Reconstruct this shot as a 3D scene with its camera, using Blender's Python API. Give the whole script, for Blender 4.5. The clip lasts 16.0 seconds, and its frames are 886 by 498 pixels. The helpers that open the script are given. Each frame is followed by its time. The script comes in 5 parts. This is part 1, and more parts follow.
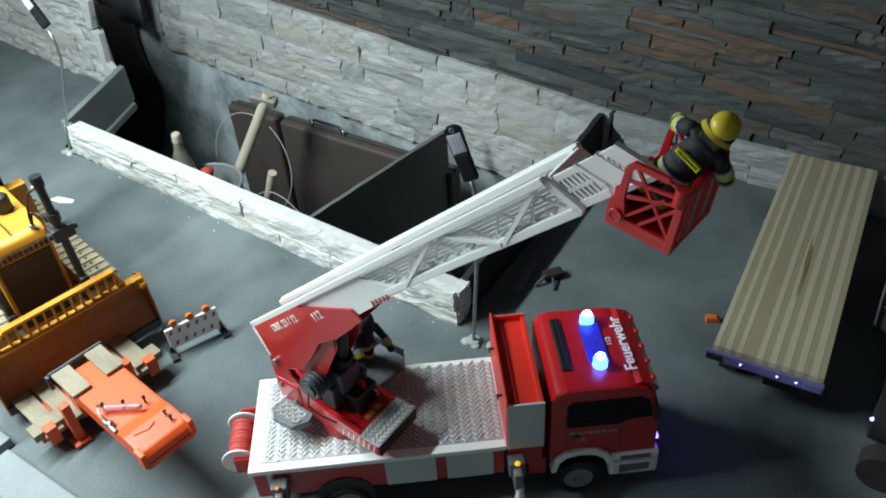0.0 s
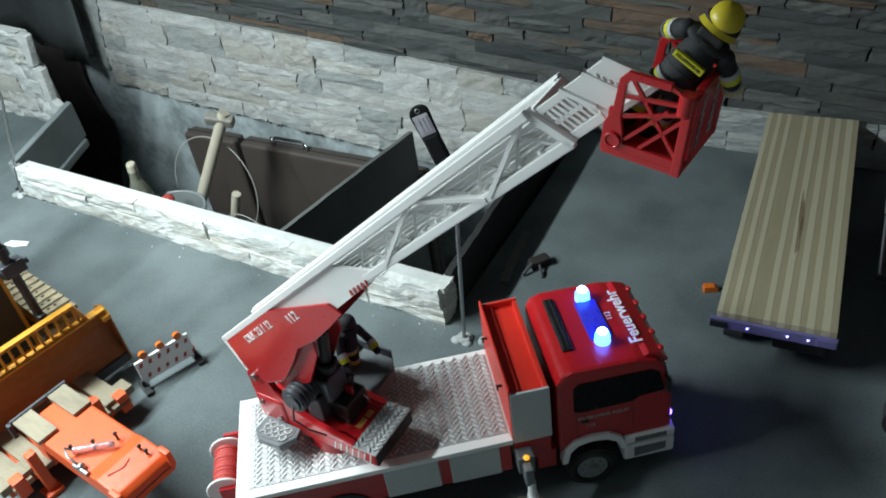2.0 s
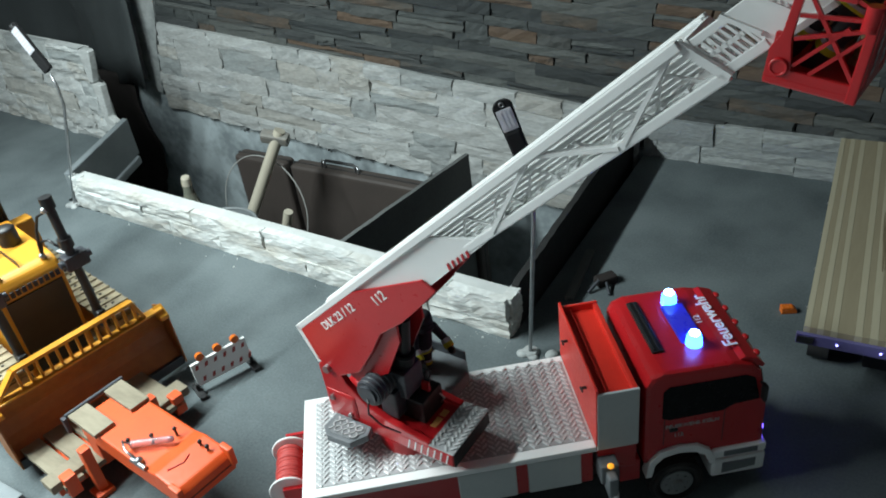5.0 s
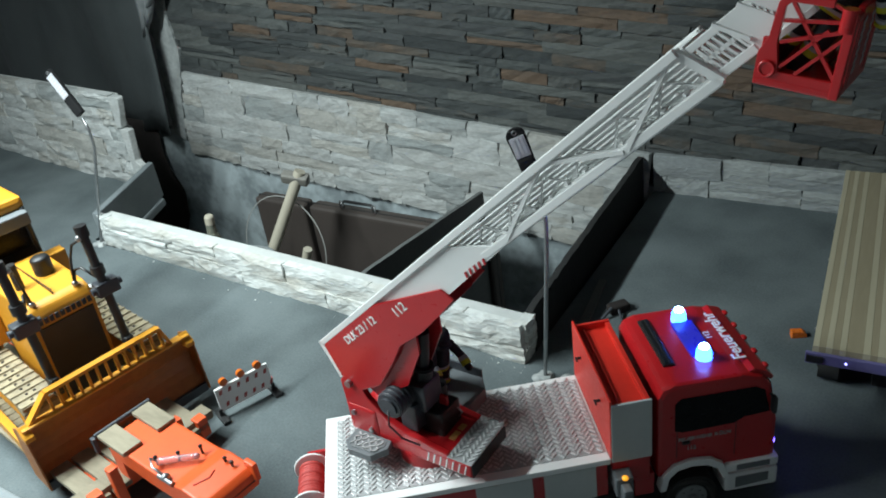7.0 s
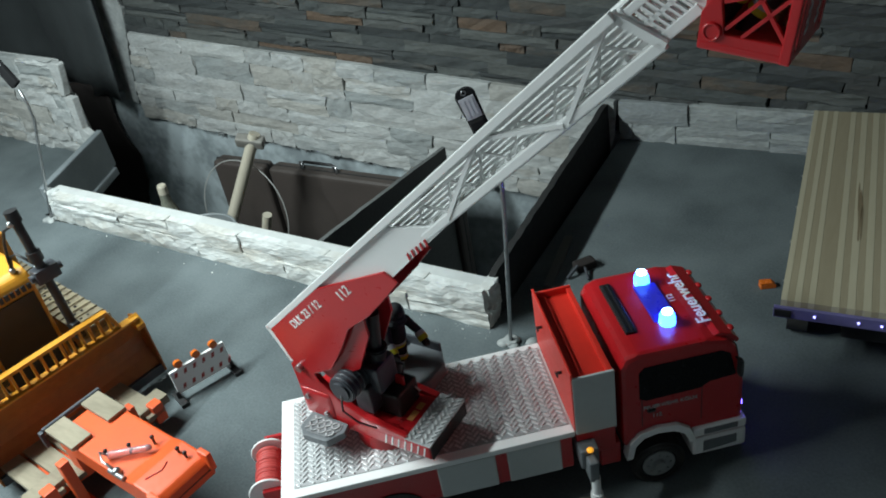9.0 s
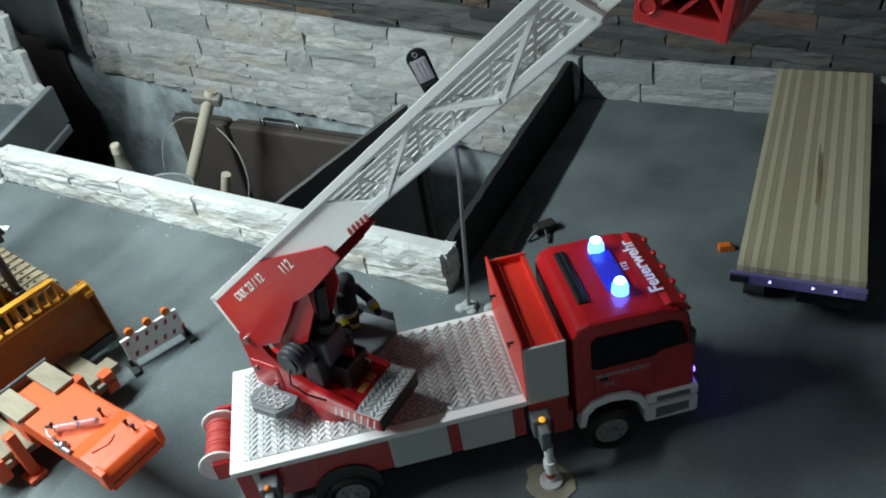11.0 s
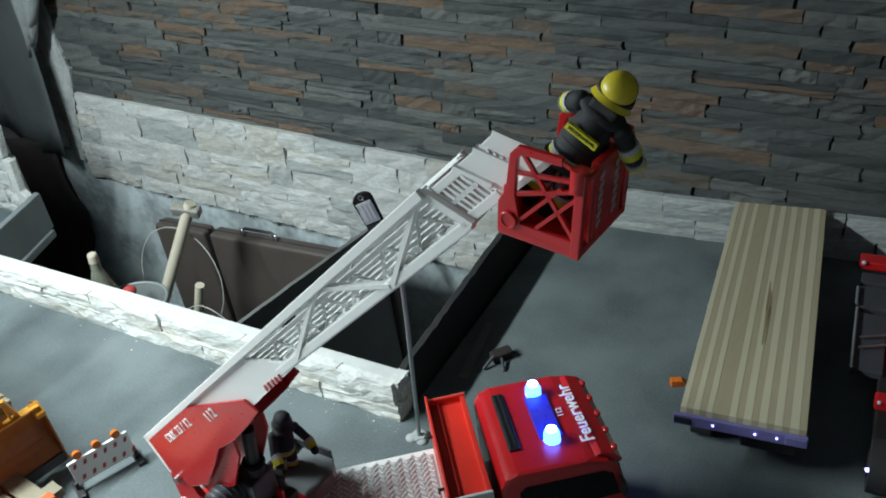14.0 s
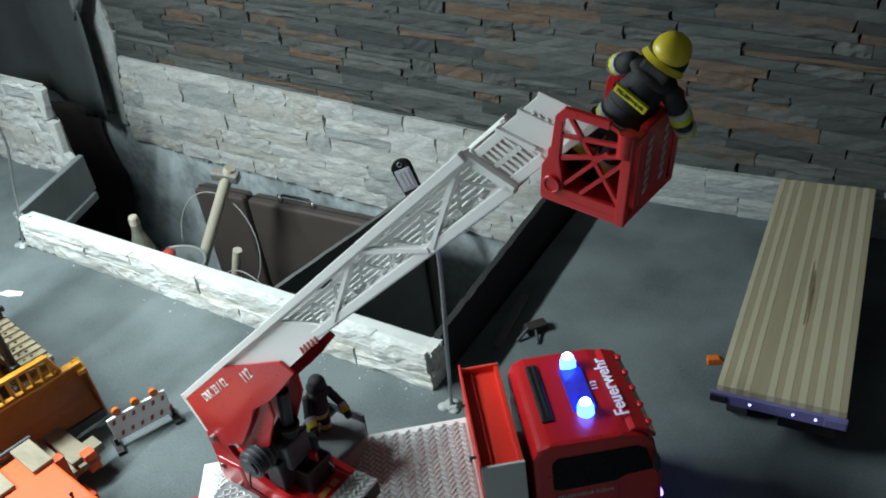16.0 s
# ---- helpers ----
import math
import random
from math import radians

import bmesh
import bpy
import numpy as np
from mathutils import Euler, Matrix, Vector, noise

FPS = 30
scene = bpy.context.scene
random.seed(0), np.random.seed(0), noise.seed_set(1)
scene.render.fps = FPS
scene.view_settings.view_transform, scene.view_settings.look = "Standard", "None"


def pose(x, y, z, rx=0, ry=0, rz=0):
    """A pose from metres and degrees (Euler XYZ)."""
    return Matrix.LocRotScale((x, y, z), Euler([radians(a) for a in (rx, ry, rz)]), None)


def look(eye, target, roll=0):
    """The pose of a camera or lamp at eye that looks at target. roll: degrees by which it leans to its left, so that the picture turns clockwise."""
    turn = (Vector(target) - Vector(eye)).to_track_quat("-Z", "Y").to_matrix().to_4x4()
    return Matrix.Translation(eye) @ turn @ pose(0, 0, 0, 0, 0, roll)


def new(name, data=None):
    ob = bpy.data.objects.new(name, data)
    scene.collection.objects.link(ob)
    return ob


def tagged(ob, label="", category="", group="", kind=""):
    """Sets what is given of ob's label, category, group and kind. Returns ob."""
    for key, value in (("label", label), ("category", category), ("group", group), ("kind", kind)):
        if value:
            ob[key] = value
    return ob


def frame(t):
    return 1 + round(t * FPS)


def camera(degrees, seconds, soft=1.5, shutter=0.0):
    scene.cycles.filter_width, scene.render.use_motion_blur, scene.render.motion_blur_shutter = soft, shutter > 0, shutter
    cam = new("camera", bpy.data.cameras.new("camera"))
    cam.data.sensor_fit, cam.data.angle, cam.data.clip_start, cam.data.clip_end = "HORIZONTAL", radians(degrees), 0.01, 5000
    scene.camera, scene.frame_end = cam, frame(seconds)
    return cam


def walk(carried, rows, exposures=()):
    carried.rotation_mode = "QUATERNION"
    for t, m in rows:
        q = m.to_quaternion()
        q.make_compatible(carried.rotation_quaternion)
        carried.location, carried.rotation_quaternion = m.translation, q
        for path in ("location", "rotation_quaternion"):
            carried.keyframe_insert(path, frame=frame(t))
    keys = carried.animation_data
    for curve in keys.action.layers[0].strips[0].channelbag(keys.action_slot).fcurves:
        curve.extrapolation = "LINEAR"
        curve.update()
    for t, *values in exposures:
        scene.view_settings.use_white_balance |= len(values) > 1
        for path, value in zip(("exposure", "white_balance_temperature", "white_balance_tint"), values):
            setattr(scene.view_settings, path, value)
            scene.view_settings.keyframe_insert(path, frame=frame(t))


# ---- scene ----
cam = camera(58.5, 16.0, soft=1.9)
PATH = [
    (0, (0.093, 0.131, 0.998), (-0.81, 1.392, -0.265), -4.4),
    (0.5, (0.094, 0.142, 0.986), (-0.792, 1.416, -0.275), -5.7),
    (1, (0.075, 0.14, 0.968), (-0.809, 1.437, -0.271), -8.5),
    (1.5, (0.066, 0.139, 0.944), (-0.805, 1.456, -0.283), -10.3),
    (2, (0.07, 0.149, 0.916), (-0.799, 1.472, -0.306), -9.1),
    (2.5, (0.073, 0.154, 0.901), (-0.806, 1.48, -0.311), -9.1),
    (3, (0.041, 0.152, 0.884), (-0.851, 1.48, -0.316), -9.0),
    (3.5, (0.022, 0.152, 0.864), (-0.883, 1.467, -0.342), -8.8),
    (4, (0.005, 0.14, 0.846), (-0.914, 1.457, -0.346), -10.5),
    (4.2, (-0.003, 0.133, 0.844), (-0.919, 1.457, -0.342), -9.4),
    (6.5, (0.026, 0.034, 0.834), (-0.965, 1.471, -0.142), -7.2),
    (7, (0.028, 0.04, 0.829), (-0.968, 1.47, -0.153), -8.4),
    (7.5, (0.021, 0.052, 0.83), (-0.973, 1.472, -0.168), -9.2),
    (8, (0.023, 0.067, 0.828), (-0.959, 1.484, -0.185), -10.3),
    (8.5, (0.024, 0.081, 0.828), (-0.939, 1.493, -0.21), -10.5),
    (9, (0.03, 0.11, 0.826), (-0.902, 1.491, -0.28), -10.7),
    (9.2, (0.033, 0.119, 0.826), (-0.89, 1.488, -0.303), -10.8),
    (11.3, (0.048, 0.155, 0.826), (-0.808, 1.493, -0.389), -10.2),
    (11.5, (0.06, 0.159, 0.827), (-0.801, 1.503, -0.378), -10.3),
    (12, (0.093, 0.165, 0.842), (-0.773, 1.531, -0.334), -10.7),
    (12.5, (0.1, 0.173, 0.861), (-0.781, 1.612, -0.212), -10.3),
    (13, (0.108, 0.191, 0.875), (-0.778, 1.662, -0.149), -10.2),
    (13.5, (0.112, 0.206, 0.881), (-0.78, 1.672, -0.145), -8.7),
    (14, (0.11, 0.208, 0.879), (-0.793, 1.664, -0.152), -8.3),
    (14.5, (0.11, 0.209, 0.875), (-0.811, 1.644, -0.171), -8.7),
    (15, (0.106, 0.211, 0.871), (-0.833, 1.623, -0.19), -8.7),
    (15.5, (0.109, 0.21, 0.869), (-0.843, 1.6, -0.209), -9.1),
    (16, (0.105, 0.208, 0.871), (-0.863, 1.588, -0.206), -8.5),
]
walk(cam, [(t, look(eye, target, roll)) for t, eye, target, roll in PATH], exposures=[(0, 0.05), (3, 0.12), (4, -0.1), (6.5, -0.12), (9, -0.25), (11.5, 0.0), (13, 0.22), (16, 0.1)])

# ---- world and light ----
world = bpy.data.worlds.new("room_air")
world.use_nodes = True
world.node_tree.nodes["Background"].inputs[0].default_value = (0.55, 0.65, 0.75, 1)
world.node_tree.nodes["Background"].inputs[1].default_value = 0.085
scene.world = world


# a cold white tube lamp hung over the diorama, parallel to its sides
tube = bpy.data.lights.new("tube_lamp", "AREA")
tube.shape, tube.size, tube.size_y = "RECTANGLE", 0.06, 1.15
tube.energy, tube.color = 51.0, (0.86, 0.99, 1.0)
new("tube_lamp", tube).matrix_world = Matrix.Translation((-1.36, 0.20, 1.12)) @ pose(0, 0, 0, 0, -8, 0)


# ---- materials ----
def mat(name, col, col2=None, rough=0.55, metal=0.0, var=0.6, scale=12.0, grain=160.0, bump=0.15, stretch=(1, 1, 1), emit=0.0, coat=0.0, rough_var=0.12, spec=0.5, lo=0.45, hi=0.95):
    """A surface with stains at one scale and grain at a finer one; col2 is the colour of the stains."""
    m = bpy.data.materials.new(name)
    m.use_nodes = True
    t = m.node_tree
    n, l = t.nodes, t.links
    b = n["Principled BSDF"]
    geo = n.new("ShaderNodeNewGeometry")
    mp = n.new("ShaderNodeMapping")
    mp.inputs["Scale"].default_value = stretch
    l.new(geo.outputs["Position"], mp.inputs["Vector"])
    big = n.new("ShaderNodeTexNoise")
    big.inputs["Scale"].default_value, big.inputs["Detail"].default_value = scale, 5.0
    fine = n.new("ShaderNodeTexNoise")
    fine.inputs["Scale"].default_value, fine.inputs["Detail"].default_value = grain, 3.0
    for x in (big, fine):
        l.new(mp.outputs["Vector"], x.inputs["Vector"])
    add = n.new("ShaderNodeMath")
    add.operation = "MULTIPLY_ADD"
    add.inputs[1].default_value, add.inputs[2].default_value = 0.35, 0.0
    l.new(fine.outputs["Fac"], add.inputs[0])
    l.new(big.outputs["Fac"], add.inputs[2])
    ramp = n.new("ShaderNodeMapRange")
    ramp.inputs["From Min"].default_value, ramp.inputs["From Max"].default_value = lo, hi
    ramp.inputs["To Max"].default_value = var
    l.new(add.outputs[0], ramp.inputs["Value"])
    mix = n.new("ShaderNodeMix")
    mix.data_type = "RGBA"
    col2 = col2 or tuple(c * 0.6 for c in col)
    mix.inputs[6].default_value, mix.inputs[7].default_value = (*col, 1), (*col2, 1)
    l.new(ramp.outputs["Result"], mix.inputs[0])
    l.new(mix.outputs[2], b.inputs["Base Color"])
    rr = n.new("ShaderNodeMapRange")
    rr.inputs["To Min"].default_value, rr.inputs["To Max"].default_value = max(rough - rough_var, 0.03), min(rough + rough_var, 1)
    l.new(fine.outputs["Fac"], rr.inputs["Value"])
    l.new(rr.outputs["Result"], b.inputs["Roughness"])
    b.inputs["Metallic"].default_value = metal
    b.inputs["Specular IOR Level"].default_value = spec
    b.inputs["Coat Weight"].default_value = coat
    b.inputs["Coat Roughness"].default_value = 0.12
    if bump:
        bp = n.new("ShaderNodeBump")
        bp.inputs["Strength"].default_value, bp.inputs["Distance"].default_value = bump, 0.002
        l.new(add.outputs[0], bp.inputs["Height"])
        l.new(bp.outputs["Normal"], b.inputs["Normal"])
    if emit:
        b.inputs["Emission Color"].default_value, b.inputs["Emission Strength"].default_value = (*col, 1), emit
    return m


def stone_mat(name, stops, streak, rough=0.85, bump=0.22, mottle=0.6, drift=0.12, island=False):
    """Split stone: each piece takes its own colour out of the stops, drifting along the piece, with streaks along its bed and a coarse relief."""
    m = bpy.data.materials.new(name)
    m.use_nodes = True
    t = m.node_tree
    n, l = t.nodes, t.links
    b = n["Principled BSDF"]
    info, geo = n.new("ShaderNodeObjectInfo"), n.new("ShaderNodeNewGeometry")
    ramp = n.new("ShaderNodeValToRGB")
    ramp.color_ramp.interpolation = "LINEAR"
    while len(ramp.color_ramp.elements) < len(stops):
        ramp.color_ramp.elements.new(0.5)
    for e, (at, col) in zip(ramp.color_ramp.elements, stops):
        e.position, e.color = at, (*col, 1)
    mp = n.new("ShaderNodeMapping")
    mp.inputs["Scale"].default_value = (1, 1, 2.6)
    l.new(geo.outputs["Position"], mp.inputs["Vector"])
    wave, fine, blot = n.new("ShaderNodeTexNoise"), n.new("ShaderNodeTexNoise"), n.new("ShaderNodeTexNoise")
    wave.inputs["Scale"].default_value, wave.inputs["Detail"].default_value = 11.0, 6.0
    fine.inputs["Scale"].default_value, fine.inputs["Detail"].default_value = 75.0, 5.0
    blot.inputs["Scale"].default_value, blot.inputs["Detail"].default_value = 16.0, 3.0
    for x in (wave, fine, blot):
        l.new(mp.outputs["Vector"], x.inputs["Vector"])
    # the piece's own number, pushed up or down along its length
    off = n.new("ShaderNodeMapRange")
    off.inputs["From Min"].default_value, off.inputs["From Max"].default_value = 0.3, 0.7
    off.inputs["To Min"].default_value, off.inputs["To Max"].default_value = -drift, drift
    l.new(blot.outputs["Fac"], off.inputs["Value"])
    own = n.new("ShaderNodeMath")
    own.operation = "ADD"
    l.new(geo.outputs["Random Per Island"] if island else info.outputs["Random"], own.inputs[0])
    l.new(off.outputs["Result"], own.inputs[1])
    l.new(own.outputs[0], ramp.inputs["Fac"])
    fac = n.new("ShaderNodeMapRange")
    fac.inputs["From Min"].default_value, fac.inputs["From Max"].default_value, fac.inputs["To Max"].default_value = 0.45, 0.72, mottle
    l.new(wave.outputs["Fac"], fac.inputs["Value"])
    mix = n.new("ShaderNodeMix")
    mix.data_type = "RGBA"
    mix.inputs[7].default_value = (*streak, 1)
    l.new(fac.outputs["Result"], mix.inputs[0])
    l.new(ramp.outputs["Color"], mix.inputs[6])
    val = n.new("ShaderNodeMapRange")
    val.inputs["From Min"].default_value, val.inputs["From Max"].default_value = 0.25, 0.75
    val.inputs["To Min"].default_value, val.inputs["To Max"].default_value = 0.82, 1.14
    l.new(fine.outputs["Fac"], val.inputs["Value"])
    mul = n.new("ShaderNodeMix")
    mul.data_type, mul.blend_type = "RGBA", "MULTIPLY"
    mul.inputs[0].default_value = 1.0
    l.new(mix.outputs[2], mul.inputs[6])
    l.new(val.outputs["Result"], mul.inputs[7])
    l.new(mul.outputs[2], b.inputs["Base Color"])
    b.inputs["Roughness"].default_value = rough
    rel = n.new("ShaderNodeMath")
    rel.operation = "MULTIPLY_ADD"
    rel.inputs[1].default_value = 0.6
    l.new(blot.outputs["Fac"], rel.inputs[0])
    l.new(fine.outputs["Fac"], rel.inputs[2])
    bp = n.new("ShaderNodeBump")
    bp.inputs["Strength"].default_value, bp.inputs["Distance"].default_value = bump, 0.008
    l.new(rel.outputs[0], bp.inputs["Height"])
    l.new(bp.outputs["Normal"], b.inputs["Normal"])
    return m


M_GROUND = mat("slate_grey_felt", (0.140, 0.166, 0.171), (0.072, 0.089, 0.094), rough=0.9, lo=0.50, hi=0.88, scale=6, grain=260, bump=0.25, var=1.0)
M_BOARD = mat("grey_board", (0.14, 0.145, 0.14), (0.08, 0.085, 0.085), rough=0.7, scale=7, grain=120)
M_RIM = mat("pale_board", (0.23, 0.26, 0.27), (0.15, 0.17, 0.18), rough=0.7)
M_PLASTER = mat("blue_grey_plaster", (0.53, 0.60, 0.62), (0.27, 0.31, 0.325), rough=0.9, lo=0.56, hi=0.80, scale=8, grain=45, bump=0.5, var=1.0)
M_JAMB = mat("white_plaster", (0.62, 0.64, 0.62), (0.4, 0.41, 0.4), rough=0.9, scale=18, grain=90, bump=0.8)
M_PLASTER_EDGE = mat("worn_white_plaster", (0.46, 0.48, 0.47), (0.20, 0.215, 0.215), rough=0.9, scale=26, grain=120, bump=0.9, var=1.0)
M_ROOM = mat("grey_room_paint", (0.66, 0.67, 0.68), rough=0.9, scale=2, bump=0)
M_JOINT = mat("dark_joint", (0.035, 0.036, 0.038), (0.018, 0.018, 0.02), rough=0.95, scale=30)
SLATE_STOPS = [(0.0, (0.038, 0.043, 0.044)), (0.1, (0.045, 0.051, 0.051)), (0.14, (0.072, 0.08, 0.079)), (0.32, (0.079, 0.087, 0.084)), (0.36, (0.104, 0.112, 0.107)), (0.5, (0.111, 0.117, 0.109)), (0.54, (0.059, 0.064, 0.065)), (0.7, (0.068, 0.073, 0.071)), (0.74, (0.095, 0.08, 0.065)), (0.8, (0.122, 0.085, 0.06)), (0.88, (0.131, 0.089, 0.061)), (0.92, (0.086, 0.089, 0.084)), (1.0, (0.099, 0.104, 0.099))]
M_SLATE = stone_mat("slate_strip_stone", SLATE_STOPS, (0.042, 0.047, 0.050), bump=0.3, mottle=0.3, drift=0.035)
M_SLATE_FAR = stone_mat("slate_strip_stone_far", SLATE_STOPS, (0.038, 0.042, 0.045), bump=0.3, mottle=0.3, drift=0.035, island=True)
M_PALE = stone_mat("pale_limestone", [(0.0, (0.33, 0.355, 0.352)), (0.16, (0.36, 0.38, 0.375)), (0.22, (0.47, 0.485, 0.475)), (0.42, (0.50, 0.51, 0.495)), (0.50, (0.43, 0.425, 0.395)), (0.66, (0.45, 0.44, 0.405)), (0.72, (0.53, 0.545, 0.53)), (0.88, (0.52, 0.535, 0.525)), (1.0, (0.40, 0.425, 0.42))], (0.31, 0.305, 0.285), mottle=0.45, bump=0.22, drift=0.07)
M_WHITE_STONE = stone_mat("whitewashed_stone", [(0.0, (0.56, 0.585, 0.57)), (0.4, (0.70, 0.72, 0.70)), (0.7, (0.60, 0.61, 0.58)), (1.0, (0.68, 0.70, 0.68))], (0.46, 0.42, 0.35), mottle=0.7, bump=0.4, drift=0.3)
M_DIM_STONE = stone_mat("grey_limestone", [(0.0, (0.26, 0.28, 0.285)), (0.4, (0.36, 0.38, 0.37)), (0.7, (0.30, 0.32, 0.32)), (1.0, (0.25, 0.27, 0.275))], (0.20, 0.21, 0.21), bump=0.4)
M_CLOTH = mat("black_cloth", (0.026, 0.022, 0.021), (0.038, 0.032, 0.030), rough=0.85, scale=14, grain=200, spec=0.2)
# darker copy of the grey board, with the shade of its outer face coloured in
M_SHADED_BOARD = mat("shaded_grey_board", (0.020, 0.020, 0.020), (0.013, 0.013, 0.013), rough=0.9, scale=9, grain=90, bump=0.4)
M_HAZE = mat("cloudy_plastic_sheet", (0.26, 0.28, 0.285), (0.08, 0.08, 0.085), rough=0.35, scale=7, grain=40, bump=0.2, var=1.0)
M_FILM = mat("black_sheet", (0.060, 0.069, 0.071), (0.105, 0.117, 0.119), rough=0.5, scale=6, grain=40, bump=0.3)
M_RED = mat("red_gloss_plastic", (0.50, 0.012, 0.016), (0.36, 0.008, 0.012), rough=0.32, var=0.4, scale=25, bump=0.03, coat=0.35)
M_TRAY = mat("bright_red_paint", (0.72, 0.035, 0.02), (0.55, 0.02, 0.015), rough=0.4, var=0.5, scale=25, bump=0.04)
M_WHITE = mat("white_plastic", (0.88, 0.89, 0.88), (0.81, 0.82, 0.81), rough=0.4, var=0.5, scale=30, bump=0.04)
M_GREYW = mat("pale_grey_panel", (0.55, 0.58, 0.57), (0.47, 0.5, 0.5), rough=0.45, scale=20, bump=0.04)
M_BLACK = mat("black_plastic", (0.012, 0.012, 0.013), (0.03, 0.03, 0.03), rough=0.45, scale=30, bump=0.08)
M_DULL = mat("dull_black_plastic", (0.012, 0.012, 0.013), (0.022, 0.022, 0.023), rough=0.8, scale=30, bump=0.05, spec=0.2)
M_TYRE = mat("tyre_rubber", (0.018, 0.018, 0.018), (0.04, 0.038, 0.036), rough=0.85, scale=40, bump=0.3)
M_DGREY = mat("dark_grey_plastic", (0.05, 0.055, 0.065), (0.03, 0.033, 0.04), rough=0.45, scale=30, bump=0.06)
M_STEP = mat("pale_grey_plastic", (0.20, 0.21, 0.215), (0.15, 0.157, 0.163), rough=0.5, scale=30, bump=0.05)
M_MGREY = mat("mid_grey_plastic", (0.16, 0.175, 0.185), (0.11, 0.12, 0.13), rough=0.5, scale=30, bump=0.05)
M_GLASS = mat("dark_cab_window", (0.003, 0.003, 0.004), rough=0.25, var=0.1, bump=0, spec=0.15)
M_LUG = mat("polished_tread_lug", (0.80, 0.81, 0.81), (0.70, 0.71, 0.71), rough=0.30, metal=0.35, scale=40, grain=260, bump=0.03)
M_TREAD = mat("worn_tread_aluminium", (0.48, 0.485, 0.49), (0.40, 0.405, 0.41), rough=0.42, metal=0.35, scale=30, grain=260, bump=0.05)
M_STEEL = mat("steel", (0.45, 0.46, 0.47), (0.3, 0.31, 0.32), rough=0.35, metal=0.9, scale=60, bump=0.05)
M_BEACON = mat("blue_beacon_lens", (0.02, 0.11, 0.95), rough=0.15, var=0.2, bump=0, emit=22.0)
M_BEACON_ON = mat("lit_blue_beacon", (0.16, 0.38, 1.0), rough=0.15, var=0.1, bump=0, emit=48.0)
# blue reflection of the beacons put into the bar's colour and emission
M_BAR = mat("beacon_lit_bar", (0.03, 0.03, 0.42), (0.02, 0.02, 0.2), rough=0.3, bump=0, emit=0.25)
M_FLASH = mat("blue_grille_flasher", (0.10, 0.06, 1.0), rough=0.3, bump=0, emit=17.0)
M_LED = mat("blue_led", (0.35, 0.35, 1.0), rough=0.3, bump=0, emit=4.0)
# blue lamp glow put into the rail's base colour
M_PURPLE = mat("led_lit_rail", (0.18, 0.165, 0.37), (0.10, 0.09, 0.21), rough=0.35, scale=20, bump=0.03)
M_YELLOW = mat("dozer_yellow", (0.70, 0.31, 0.025), (0.55, 0.235, 0.02), rough=0.42, scale=20, bump=0.05)
M_RUST = mat("worn_orange_blade", (0.42, 0.150, 0.024), (0.21, 0.072, 0.018), rough=0.5, scale=9, grain=80, bump=0.15, var=0.9)
M_PAD = mat("sandy_track_pad", (0.36, 0.30, 0.19), (0.16, 0.13, 0.09), rough=0.8, scale=40, bump=0.3, var=0.9)
M_ORANGE = mat("orange_paint", (0.80, 0.105, 0.018), (0.68, 0.075, 0.012), rough=0.45, scale=18, bump=0.05)
M_TIMBER = mat("grey_timber", (0.30, 0.26, 0.185), (0.17, 0.145, 0.10), rough=0.8, scale=30, grain=220, bump=0.3, stretch=(0.3, 1, 1), var=0.9)
M_PLANK_A = mat("light_pine", (0.50, 0.455, 0.325), (0.42, 0.375, 0.26), rough=0.7, scale=14, grain=170, bump=0.15, stretch=(1, 0.12, 1), var=0.8)
M_PLANK_B = mat("brown_pine", (0.365, 0.315, 0.212), (0.29, 0.248, 0.16), rough=0.7, scale=14, grain=170, bump=0.15, stretch=(1, 0.12, 1), var=0.8)
M_KNOT = mat("dark_knot_wood", (0.26, 0.205, 0.125), (0.17, 0.13, 0.075), rough=0.7, scale=30, stretch=(1, 0.15, 1), var=1.0)
M_CASE = mat("brown_leatherette", (0.072, 0.057, 0.050), (0.046, 0.037, 0.033), rough=0.6, scale=10, grain=500, bump=0.3)
M_HANDLE = mat("pale_ash_wood", (0.50, 0.46, 0.37), (0.38, 0.34, 0.26), rough=0.6, scale=18, grain=150, stretch=(1, 1, 0.15))
M_IRON = mat("dull_iron", (0.27, 0.26, 0.235), (0.15, 0.142, 0.125), rough=0.65, metal=0.2, scale=30, bump=0.2)
M_BOTTLE = mat("dusty_olive_glass", (0.46, 0.47, 0.38), (0.30, 0.31, 0.25), rough=0.12, scale=25, bump=0)
M_BOTTLE.node_tree.nodes["Principled BSDF"].inputs["Transmission Weight"].default_value = 0.6
M_BUCKET = mat("cloudy_clear_plastic", (0.24, 0.265, 0.27), (0.16, 0.175, 0.18), rough=0.4, scale=14)
M_WIRE = mat("pale_wire", (0.42, 0.42, 0.4), rough=0.5, bump=0)
M_HELMET = mat("yellow_helmet", (0.62, 0.50, 0.03), (0.46, 0.36, 0.02), rough=0.4, scale=60, bump=0.03)
M_COAT = mat("black_uniform", (0.013, 0.014, 0.017), (0.026, 0.028, 0.033), rough=0.8, scale=60, bump=0.15)
M_HIVIS = mat("yellow_band", (0.62, 0.60, 0.02), rough=0.5, bump=0)
M_SILVER = mat("silver_band", (0.50, 0.52, 0.54), rough=0.5, bump=0)
M_BEIGE = mat("tan_cloth_plastic", (0.34, 0.25, 0.13), (0.24, 0.17, 0.09), rough=0.6, scale=60, bump=0.05)
